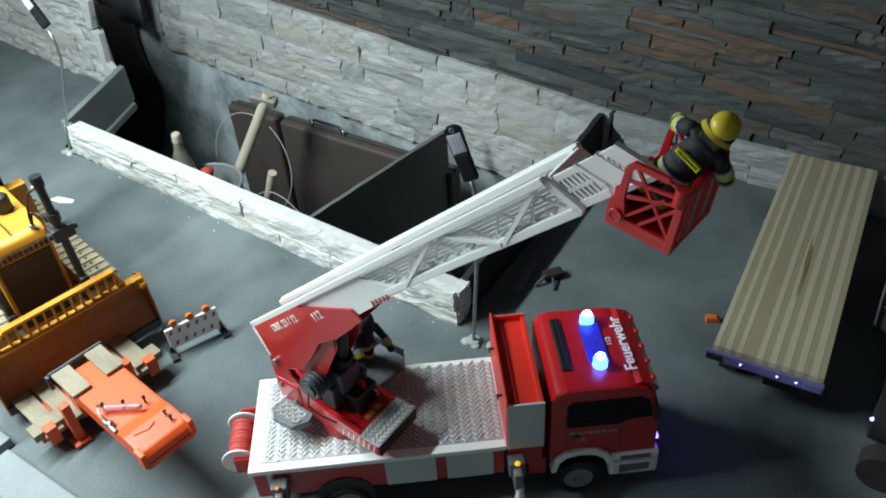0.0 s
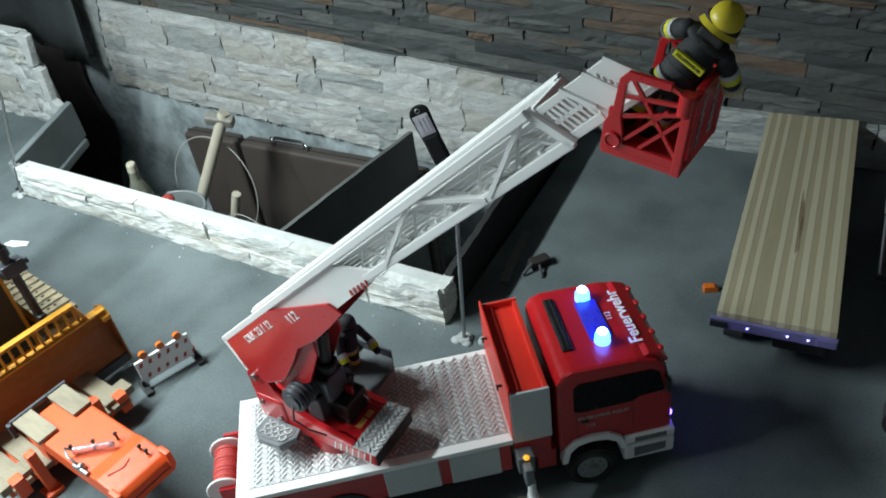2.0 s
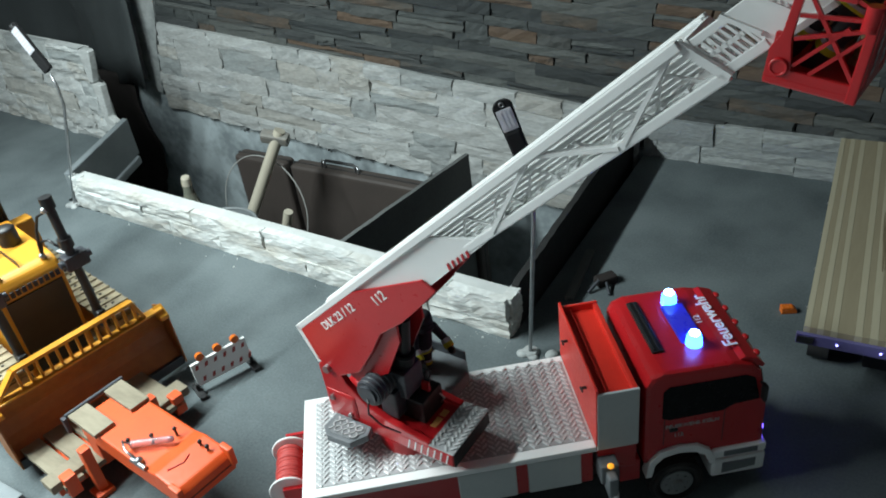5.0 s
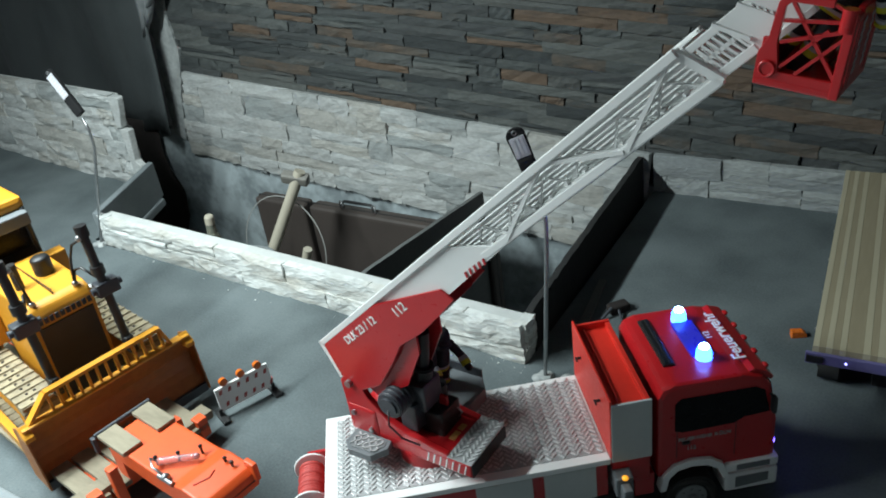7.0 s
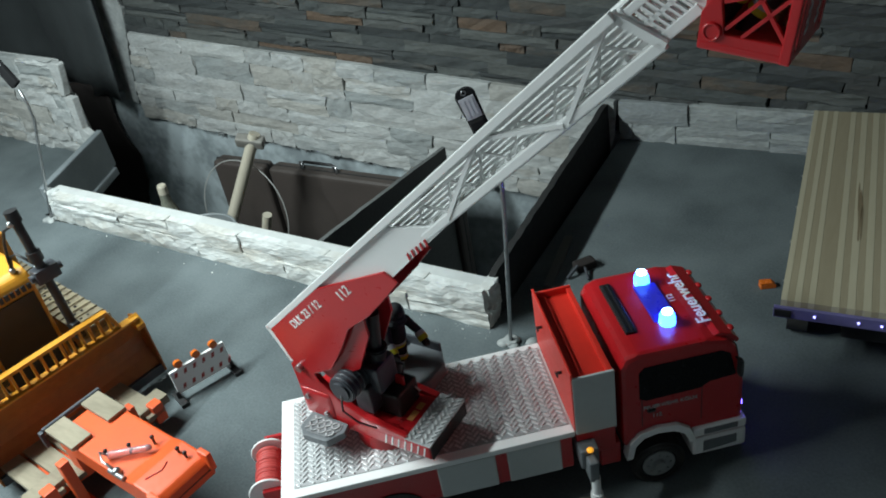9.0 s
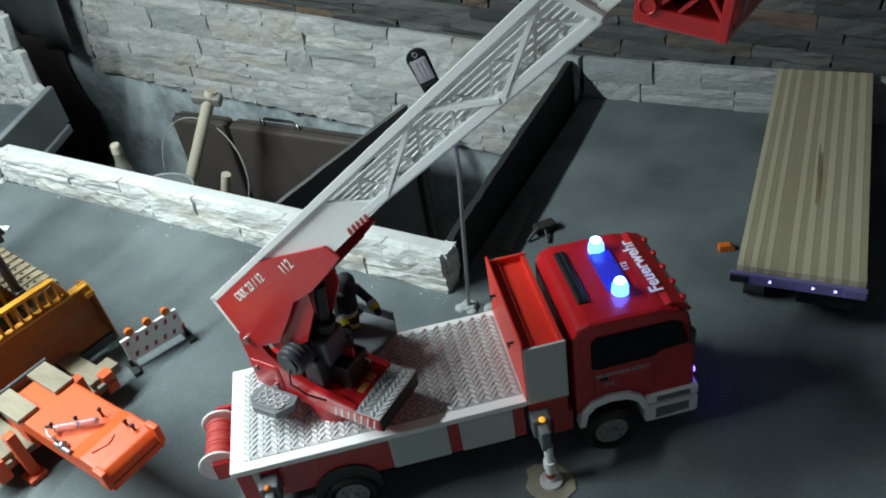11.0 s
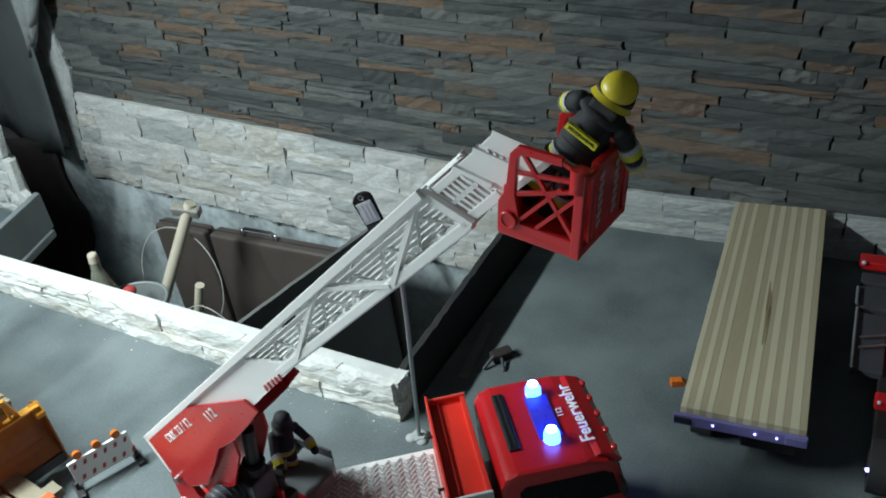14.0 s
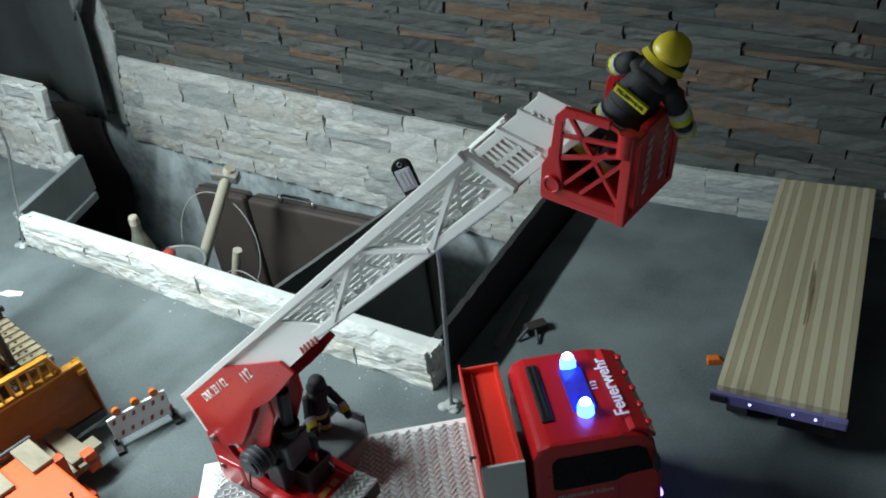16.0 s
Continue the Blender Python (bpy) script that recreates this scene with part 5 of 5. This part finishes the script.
def build_flat(T):
    W, L = 0.079, 0.592
    part("frame", Mesher().box(-W + 0.01, W - 0.01, 0.02, L - 0.02, 0.062, 0.088, r=0.002), M_BLACK, T)
    widths = (0.008, 0.009, 0.008, 0.009, 0.008, 0.021, 0.009, 0.009, 0.010, 0.009, 0.010, 0.009, 0.010, 0.009, 0.011, 0.009)
    x, k = -W, 158.0 / (1000 * sum(widths))
    for i, w in enumerate(widths):
        hi = 0.1 if i % 2 == 0 else 0.0997
        part("plank", Mesher().box(x + 0.00005, x + w * k - 0.00005, 0.0, L, 0.088, hi, r=0.0003), M_PLANK_A if i % 2 == 0 else M_PLANK_B, T, "pale pine strip" if i % 2 == 0 else "brown pine strip")
        x += w * k
    for kx, ky, wd, ln in ((0.0095, 0.235, 0.0026, 0.075), (0.0125, 0.215, 0.0014, 0.05), (0.0065, 0.29, 0.0011, 0.045)):
        ring = [(kx + wd * math.cos(a) * (1 + 0.3 * math.sin(3 * a)), ky + ln * math.sin(a)) for a in [2 * math.pi * q / 24 for q in range(24)]]
        part("knot", Mesher().prism(ring, "z", 0.0990, 0.10015), M_KNOT, T, "brown knot streak in the wood")
    # rail and tail lamp carry blue lamp light as their violet colour
    rail = part("end_rail", Mesher().box(-W - 0.008, W + 0.003, -0.007, -0.001, 0.074, 0.091, r=0.001), M_PURPLE, T, "end rail with blue lamp glow put into its violet colour")
    for x in (-0.035, 0.018, 0.045):
        part("led", Mesher().ball((x, -0.0075, 0.083), 0.0018, n=8), M_LED, rail, "lit blue LED")
    part("tail_block", Mesher().box(-W - 0.007, -W + 0.015, -0.009, -0.006, 0.077, 0.088, r=0.001), M_BLACK, rail)
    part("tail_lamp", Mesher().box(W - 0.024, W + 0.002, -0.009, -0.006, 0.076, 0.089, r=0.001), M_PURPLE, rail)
    for y in (0.07, 0.14, 0.45):
        for s in (-1, 1):
            part("wheel", Mesher().rod((s * 0.042, y, 0.031), (s * 0.070, y, 0.031), 0.031, n=22).rod((s * 0.070, y, 0.031), (s * 0.072, y, 0.031), 0.016, n=16), M_TYRE, T)
    part("axle_box", Mesher().box(0.0, W - 0.008, 0.01, 0.05, 0.04, 0.07, r=0.002), M_BLACK, T)
    for k in range(6):
        part("edge_stud", Mesher().rod((-W - 0.002, 0.05 + k * 0.1, 0.094), (-W, 0.05 + k * 0.1, 0.094), 0.0022, n=8), M_STEEL, T)


build_flat(FLAT)
tagged(part("wheel_chock", Mesher(pose(-0.098, 1.187, 0, 0, 0, 28)).prism([(-0.012, 0.0), (0.012, 0.0), (0.012, 0.006), (0.006, 0.011), (-0.012, 0.012)], "y", -0.006, 0.006, r=0.001), M_AMBER), "small orange wedge lying on the grey floor", "wedge")

# ---- red vehicle at the side ----
SIDE = thing("red_vehicle", pose(0.13, 1.0, 0, 0, 0, 0), "red and black toy vehicle standing in the shade", "toy truck")


def build_side(T):
    part("chassis", Mesher().box(0.045, 0.16, 0.05, 0.56, 0.03, 0.05, r=0.003), M_BLACK, T)
    part("rear_beam", Mesher().box(0.0, 0.19, 0.525, 0.555, 0.05, 0.066, r=0.003).box(0.043, 0.19, 0.48, 0.53, 0.05, 0.066, r=0.003), M_RED, T, "red beam")
    part("tail_lamp", Mesher().ball((0.007, 0.522, 0.066), 0.004), M_CLEAR, T)
    for y0, y1 in ((0.475, 0.505), (0.40, 0.462), (0.24, 0.385)):
        part("side_panel", Mesher().box(0.006, 0.05, y0, y1, 0.045, 0.058, r=0.002), M_DGREY, T)
    part("side_rail", Mesher().rod((0.008, 0.235, 0.062), (0.006, 0.39, 0.062), 0.0025, n=8).rod((0.004, 0.40, 0.062), (0.003, 0.45, 0.062), 0.0025, n=8), M_MGREY, T)
    for y in (0.285, 0.31):
        part("chrome_rod", Mesher().rod((0.014, y, 0.064), (0.09, y + 0.035, 0.064), 0.0018, n=8), M_STEEL, T, "bright metal rod")
    part("body", Mesher().box(0.06, 0.2, 0.245, 0.47, 0.05, 0.085, r=0.006), M_RED, T, "red body")
    part("front_beam", Mesher().box(0.042, 0.19, 0.168, 0.19, 0.05, 0.066, r=0.003), M_RED, T, "red beam")
    part("side_lamp", Mesher().ball((0.048, 0.168, 0.064), 0.003), M_CLEAR, T)
    wheel(T, 0.072, 0.0, 0.032, 0.03)
    part("front_wheel", Mesher().rod((0.044, 0.075, 0.036), (0.08, 0.075, 0.036), 0.036, n=26).rod((0.042, 0.075, 0.036), (0.045, 0.075, 0.036), 0.018, n=18), M_TYRE, T)
    part("marker_led", Mesher().ball((0.042, 0.05, 0.05), 0.003), M_LED, T, "lit blue LED")


build_side(SIDE)


# ---- small street lamps ----
def street_lamp(post, head, label, face=(-0.45, -0.7, 0.3)):
    """post: points of the bent pole from the floor up; head: its lower and upper end."""
    T = thing("street_lamp", Matrix.Translation(post[0]), label, "street lamp", "model street lamps")
    o = Vector(post[0])
    loc = [Vector(p) - o for p in post]
    part("pole", Mesher().tube(loc, 0.0032, n=10), M_STEEL, T, "thin grey metal pole")
    part("base", Mesher().prism([(-0.014, -0.008), (0.003, -0.012), (0.012, -0.004), (0.009, 0.009), (-0.010, 0.011)], "z", 0.0, 0.007, r=0.002), M_PLASTER_EDGE, T, "rough white plaster base")
    for dx, dy, rr in ((-0.010, -0.006, 0.011), (0.008, -0.007, 0.009), (0.001, 0.006, 0.012)):
        part("plaster_blob", Mesher().ball((dx, dy, 0.001), rr, rr * 0.8, rr * 0.55), M_PLASTER_EDGE, T)
    a, c = Vector(head[0]) - o, Vector(head[1]) - o
    x = (c - a).normalized()
    z = (Vector(face) - x * Vector(face).dot(x)).normalized()
    m = frame_of(a, x, z.cross(x))
    ln = (c - a).length
    w, arc = 0.0135, [math.radians(q) for q in range(-90, 91, 18)]
    shape = [(ln - w * 0.8 + w * 0.8 * math.cos(q), w * math.sin(q)) for q in arc] + [(0.003 - 0.006 * math.cos(q), -w * 0.86 * math.sin(q)) for q in arc]
    hd = part("head", Mesher(m).prism(shape, "z", -0.005, 0.003, r=0.0012).box(-0.030, 0.016, -0.0120, 0.0120, -0.007, 0.0055, r=0.004), M_DULL, T, "black lamp head")
    part("led_panel", Mesher(m).box(0.017, ln - 0.012, -0.0105, 0.0105, 0.003, 0.0042, r=0.0005), M_PANEL, hd, "lilac-grey LED panel")
    for i in range(8):
        for j in range(3):
            part("led", Mesher(m).box(0.021 + i * (ln - 0.036) / 8, 0.0240 + i * (ln - 0.036) / 8, -0.0075 + j * 0.0055, -0.004 + j * 0.0055, 0.0042, 0.0048), M_LEDDOT, hd)
    part("eyelet", Mesher(m).ring((ln - 0.006, 0, 0.003), (0, 0, 1), 0.003, 0.0008, n=12, k=5), M_STEEL, hd)


street_lamp([(-0.435, 0.938, 0.0), (-0.424, 0.934, 0.12), (-0.412, 0.93, 0.25), (-0.410, 0.93, 0.295), (-0.415, 0.93, 0.33), (-0.421, 0.93, 0.355)], [(-0.4295, 0.93, 0.378), (-0.4485, 0.927, 0.434)], "thin model street lamp beside the pit wall end", face=(0.25, -0.8, 0.45))
street_lamp([(-1.640, 1.0, 0.0), (-1.600, 1.015, 0.14), (-1.570, 1.03, 0.25), (-1.567, 1.03, 0.29), (-1.574, 1.03, 0.32)], [(-1.592, 1.03, 0.352), (-1.642, 1.03, 0.425)], "thin model street lamp at the low wall corner", face=(0.1, -0.95, 0.2))

# ---- in the pit ----


def suitcase(name, box, m, label, handle=None):
    T = thing(name, m, label, "suitcase")
    x, y, z = box
    sh = part("shell", Mesher().box(0, x, 0, y, 0, z, r=0.012, seg=3), M_CASE, T)
    part("lid_seam", Mesher().box(-0.001, x + 0.001, y * 0.5 - 0.002, y * 0.5 + 0.002, -0.001, z + 0.001), M_BLACK, sh)
    if handle:
        part("handle", Mesher().tube([(handle + 0.012, y * 0.6, z - 0.002), (handle + 0.012, y * 0.6, z + 0.012), (handle + 0.022, y * 0.6, z + 0.018), (handle + 0.11, y * 0.6, z + 0.018), (handle + 0.122, y * 0.6, z + 0.012), (handle + 0.122, y * 0.6, z - 0.002)], 0.0044), M_BLACK, T, "black handle")
        for hx in (handle + 0.006, handle + 0.118):
            part("handle_end", Mesher().tube([(hx, y * 0.6, z), (hx + 0.003, y * 0.55, z + 0.018), (hx + 0.010, y * 0.5, z + 0.017), (hx + 0.014, y * 0.4, z)], 0.0036), M_STEEL, T, "worn metal handle end")


suitcase("suitcase", (0.188, 0.05, 0.437), pose(-1.632, 1.497, PIT_Z), "dark brown upright case standing in the pit")
suitcase("suitcase", (0.58, 0.05, 0.437), pose(-1.425, 1.497, PIT_Z, 0, 0, 0), "large dark brown suitcase standing in the pit", handle=0.09)
HAMMER = thing("sledgehammer", Matrix.Translation((-1.33, 1.185, PIT_Z)), "old sledgehammer with pale wooden handle leaning in the pit", "hammer")
part("handle", Mesher().rod((-0.248, -0.010, 0.006), (0.044, 0.175, 0.625), 0.0165, 0.014, n=16), M_HANDLE, HAMMER, "pale wooden handle")
part("head", Mesher(frame_of((0.034, 0.170, 0.606), (1, 0.35, -0.22), (0, 1, 0.3))).box(-0.040, 0.030, -0.0135, 0.0135, -0.0135, 0.0135, r=0.006), M_IRON, HAMMER, "dull iron head")
tagged(part("wooden_stick", Mesher().rod((-1.30, 1.245, -0.30), (-1.212, 1.25, -0.075), 0.013, 0.011, n=14), M_HANDLE), "short pale wooden stick standing among the tools", "stick")
tagged(part("wooden_block", Mesher(pose(-1.30, 1.20, PIT_Z, 0, 0, 10)).box(-0.06, 0.06, -0.05, 0.08, 0.0, 0.24, r=0.006), M_BLACK), "black block standing among the tools", "block")
BUCKET = thing("bucket", Matrix.Translation((-1.335, 1.135, PIT_Z)), "cloudy plastic bucket standing in the pit", "bucket")
b_out = Mesher()
for i in range(32):
    a0, a1 = 2 * math.pi * i / 32, 2 * math.pi * (i + 1) / 32
    for r0, r1 in ((0.07, 0.092), (0.067, 0.089)):
        v = [b_out.bm.verts.new((r * math.cos(a), r * math.sin(a), z)) for r, a, z in ((r0, a0, 0.15), (r0, a1, 0.15), (r1, a1, 0.47), (r1, a0, 0.47))]
        b_out.bm.faces.new(v).smooth = True
b_out.rod((0, 0, 0.15), (0, 0, 0.154), 0.069, n=32).ring((0, 0, 0.47), (0, 0, 1), 0.092, 0.004, n=36)
part("shell", b_out, M_BUCKET, BUCKET)
tagged(part("bucket_stand", Mesher().box(-1.43, -1.25, 1.05, 1.22, PIT_Z, PIT_Z + 0.15, r=0.004), M_BLACK), "dark crate under the bucket", "crate")
tagged(part("red_ball", Mesher().ball((-1.352, 1.165, -0.065), 0.016, 0.018, 0.013).rod((-1.352, 1.16, PIT_Z + 0.155), (-1.352, 1.165, -0.07), 0.013, n=16), M_HOSE), "red cap sticking out of the bucket", "cap")
BOTTLE = thing("bottle", pose(-1.440, 1.145, -0.312, 0, 6, 0), "dusty clear glass bottle with a metal cap", "bottle")
part("glass", Mesher().rod((0, 0, -0.22), (0, 0, 0.20), 0.036, 0.035, n=24).rod((0, 0, 0.20), (0, 0, 0.245), 0.035, 0.033, n=24).rod((0, 0, 0.245), (0, 0, 0.312), 0.033, 0.0125, n=24).rod((0, 0, 0.312), (0, 0, 0.337), 0.0125, 0.0105, n=20), M_BOTTLE, BOTTLE)
part("cap", Mesher().rod((0, 0, 0.334), (0, 0, 0.352), 0.0118, 0.0112, n=20).rod((0, 0, 0.352), (0, 0, 0.356), 0.0112, 0.009, n=20), M_HANDLE, BOTTLE, "metal cap")
# loops of pale wire
c1, r1 = Vector((-1.375, 1.33, -0.147)), 0.140
loop = [c1 + Vector((r1 * math.cos(a), 0.03 * math.sin(a), r1 * math.sin(a))) for a in [math.radians(d) for d in range(-60, 196, 10)]]
tagged(part("wire_loop", Mesher().tube(loop, 0.0014, n=6), M_WIRE), "loop of pale stiff wire hanging in the pit", "wire")
loop = [Vector((-1.29 + 0.017 * k, 1.22, -0.17 + 0.06 * math.sin(k * 0.26))) for k in range(13)]
tagged(part("wire_loop", Mesher().tube(loop, 0.0014, n=6), M_WIRE), "bent pale wire lying over the tools", "wire")
# ---- odds and ends on the floor ----
TOOL = thing("black_clamp", pose(-0.395, 1.15, 0.0, 0, 0, 50), "small black clamp with a metal leg lying on the floor", "clamp")
part("jaw", Mesher().box(-0.012, 0.026, -0.010, 0.012, 0.0, 0.016, r=0.004), M_CLOTH, TOOL)
part("arm", Mesher().rod((-0.01, -0.006, 0.016), (-0.034, -0.012, 0.003), 0.003, n=8).rod((0.002, -0.01, 0.01), (-0.006, -0.035, 0.003), 0.0025, n=8), M_DGREY, TOOL)
tagged(part("paper_scrap", Mesher(pose(-1.475, 0.857, 0, 0, 0, 12)).prism([(-0.03, -0.006), (0.0, -0.010), (0.03, -0.002), (0.026, 0.009), (-0.02, 0.008)], "z", 0.0005, 0.0025), M_WHITE), "small white paper scrap on the floor", "paper")
tagged(part("wooden_lath", Mesher(pose(-0.440, 1.16, 0, 0, 0, 97)).box(-0.075, 0.075, -0.008, 0.008, 0.0, 0.008, r=0.002), M_BOARD), "grey lath lying in the shade beside the pit board", "lath")
for x, y in ((-0.40, 0.945), (-0.385, 0.972)):
    tagged(part("plaster_lump", Mesher(pose(x, y, 0, 0, 0, 30)).ball((0, 0, 0.002), 0.012, 0.009, 0.010).ball((0.007, 0.004, 0.0), 0.007, 0.006, 0.006), M_PLASTER_EDGE), "lump of white plaster on the floor", "plaster lump")


JACK = TRUCK.matrix_world @ Vector((0.359, -0.107, 0.0))
rc = random.Random(9)
outline = [(JACK.x + 0.034 * math.cos(a) * rc.uniform(0.75, 1.15), JACK.y + 0.028 * math.sin(a) * rc.uniform(0.75, 1.15)) for a in [2 * math.pi * k / 15 for k in range(15)]]
tagged(part("cardboard_scrap", Mesher().prism(outline, "z", 0.0002, 0.0016), M_CARD), "torn beige cardboard scrap under a stabiliser foot", "cardboard")


def grit():
    """Crumbs of plaster fallen along the foot of the low wall."""
    g = Mesher()
    rnd = random.Random(44)
    for k in range(60):
        u = 1.15 * (1 - rnd.random() ** 1.8)
        p = LOW_M @ Vector((u, -0.014 - 0.035 * rnd.random() ** 3, 0))
        r = 0.0006 + 0.0016 * rnd.random() ** 4
        b = bmesh.new()
        bmesh.ops.create_icosphere(b, subdivisions=1, radius=r)
        for v in b.verts:
            v.co *= rnd.uniform(0.6, 1.2)
        b.transform(Matrix.Translation((p.x, p.y, r * 0.4)))
        g._join(b, 0, False)
    ob = part("plaster_grit", g, M_JAMB)
    return tagged(ob, "white plaster crumbs along the foot of the low wall", "crumbs", "", "stuff")


grit()


# ---- stone faces, piece by piece ----
def stone_meshes(material, count, rough, nx=4, nz=2, ragged_end=0.012):
    """Unit stones: x and z from 0 to 1, the front at -y, worn edges and an uneven face."""
    out = []
    for k in range(count):
        b = bmesh.new()
        grid = {}
        rnd = random.Random(70 + k)
        for i in range(nx + 1):
            for j in range(nz + 1):
                edge = i in (0, nx) or j in (0, nz)
                d = -0.62 - (0.0 if edge else rnd.uniform(0.04, 0.14)) + rnd.uniform(-rough, rough)
                x, z = i / nx, j / nz
                if 0 < i < nx and j in (0, nz):
                    z += rnd.uniform(-0.05, 0.05)
                if i in (0, nx):
                    x += rnd.uniform(-ragged_end, ragged_end)
                grid[i, j] = b.verts.new((x, d, z))
        back = [b.verts.new((x, 0.5, z)) for x, z in ((0, 0), (1, 0), (1, 1), (0, 1))]
        for i in range(nx):
            for j in range(nz):
                b.faces.new((grid[i, j], grid[i + 1, j], grid[i + 1, j + 1], grid[i, j + 1]))
        b.faces.new([back[0], *[grid[i, 0] for i in range(nx + 1)][::1], back[1]][::-1])
        b.faces.new([back[3], *[grid[i, nz] for i in range(nx + 1)], back[2]])
        b.faces.new([back[0], *[grid[0, j] for j in range(nz + 1)], back[3]])
        b.faces.new([back[1], *[grid[nx, j] for j in range(nz + 1)], back[2]])
        bmesh.ops.recalc_face_normals(b, faces=b.faces[:])
        me = bpy.data.meshes.new("stone")
        b.to_mesh(me)
        b.free()
        me.materials.append(material)
        out.append(me)
    return out


def courses(x0, x1, z0, z1, heights, lengths, seed, top=None):
    """Courses of stones: rows of x, z, length, height."""
    rnd = random.Random(seed)
    z = z0
    while z < z1 - 0.006:
        h = min(rnd.uniform(*heights), z1 - z)
        x = x0 - rnd.uniform(0, lengths[1])
        while x < x1:
            w = rnd.uniform(*lengths)
            a, c = max(x, x0), min(x + w, x1)
            if c - a > 0.012:
                # now and then a course splits into two thin stones
                if h > heights[1] * 0.8 and rnd.random() < 0.25:
                    f = rnd.uniform(0.4, 0.6)
                    yield a, z, c - a, h * f
                    yield a, z + h * f, c - a, h * (1 - f)
                else:
                    yield a, z, c - a, h
            x += w
        z += h


def stones(rows, meshes, parent, base, depth, seed, name="stone", gap=0.0008, limit=300, wide=1.0, far=None):
    """Lays rows of stones on the plane y = 0 of base; those past the limit are joined in one mesh."""
    rnd = random.Random(seed)
    rest = bmesh.new()
    for i, (x, z, w, h) in enumerate(rows):
        me = rnd.choice(meshes)
        open_joint = rnd.choice((0.0, 0.0, 0.0, 0.0012, 0.003)) * wide
        m = base @ Matrix.Translation((x + gap, rnd.uniform(-0.26, 0.26) * depth, z + gap * 0.3)) @ Matrix.Diagonal((w - 2 * gap - open_joint, depth, h - 0.6 * gap, 1))
        if i < limit:
            o = new(name, me)
            o.parent = parent
            o.matrix_basis = m
        else:
            n0 = len(rest.verts)
            rest.from_mesh(me)
            rest.verts.ensure_lookup_table()
            for v in rest.verts[n0:]:
                v.co = m @ v.co
    if rest.verts:
        me = bpy.data.meshes.new("far_stones")
        rest.to_mesh(me)
        me.materials.append(far or meshes[0].materials[0])
        o = new("far_stones", me)
        o.parent = parent
        tagged(o, "", "", "", "stuff")
    rest.free()


SLATE, PALE = stone_meshes(M_SLATE, 12, 0.14, 5, 2, 0.02), stone_meshes(M_PALE, 12, 0.16, 5, 3, 0.035)
TILT_COURSE = pose(0, 0, 0, 0, TILT_DEG, 0)
# slate above; the courses near the floor first
rows = list(courses(-2.04, 1.3, 0.0, 1.15, (0.016, 0.031), (0.06, 0.27), 5))
rows.sort(key=lambda r: (r[1] > 0.55 or r[0] > 0.35, r[1]))
stones(rows, SLATE, wall_north, pose(-0.5, WALL_Y, 0.083, 0, TILT_DEG, 0) @ pose(0.5, 0, 0), 0.016, 6, far=M_SLATE_FAR)
PALE_M = pose(-0.5, WALL_Y - 0.016, -0.194, 0, TILT_DEG, 0) @ pose(0.5, 0, 0)
rows = []
for x, z, w, h in courses(-2.03, PIT[1] - 0.01, 0.0, 0.282, (0.030, 0.070), (0.07, 0.24), 7):
    a = max(x, -2.025 + 0.28 * max(z - 0.08, 0.0))
    if x + w - a > 0.015:
        rows.append((a, z, x + w - a, h))
stones(rows, PALE, pale_strip, PALE_M, 0.013, 8, gap=0.0003, wide=0.35)
DIM = stone_meshes(M_DIM_STONE, 6, 0.1)
stones(list(courses(PIT[1] + 0.02, 1.3, 0.0, 0.09, (0.036, 0.050), (0.09, 0.2), 9)), DIM, dim_strip, pose(0, WALL_Y - 0.016, 0.0), 0.014, 10)
WHITE = stone_meshes(M_WHITE_STONE, 10, 0.12, 7, 3)
stones(list(courses(0.0, 1.146, 0.0, 0.078, (0.030, 0.046), (0.12, 0.30), 11)), WHITE, low_wall, LOW_M @ pose(0, -0.001, 0), 0.015, 12, gap=0.0006, wide=0.35)
stones(list(courses(-0.006, 0.033, 0.0, 0.078, (0.024, 0.040), (0.2, 0.3), 15)), WHITE, low_wall, LOW_M @ pose(1.138, 0.0, 0, 0, 0, 90), 0.016, 12, gap=0.0006)
rows = [(x, z, min(w, (0.893 if z > 0.15 else 0.903) - x), h) for x, z, w, h in courses(0.0, 0.945, 0.0, 0.266, (0.030, 0.055), (0.10, 0.22), 13)]
stones([r for r in rows if r[2] > 0.012], PALE, stub_wall, STUB_M, 0.018, 14, gap=0.0006)
# mortar squeezed out under the pale band
rnd = random.Random(31)
for k in range(22):
    w, h = rnd.uniform(0.012, 0.036), rnd.uniform(0.007, 0.022)
    low = [(w * f, -h * rnd.uniform(0.4, 1.0)) for f in (0.95, 0.7, 0.45, 0.2, 0.04)]
    lump = Mesher(PALE_M @ pose(-1.90 + k * 0.063 + rnd.uniform(-0.02, 0.02), 0.006, 0.002, 0, rnd.uniform(-12, 12), 0)).prism([(0, 0.006), (w, 0.006)] + low, "y", -0.009, 0.010, r=0.0015)
    part("mortar_lump", lump, M_DIM_STONE, pale_strip)
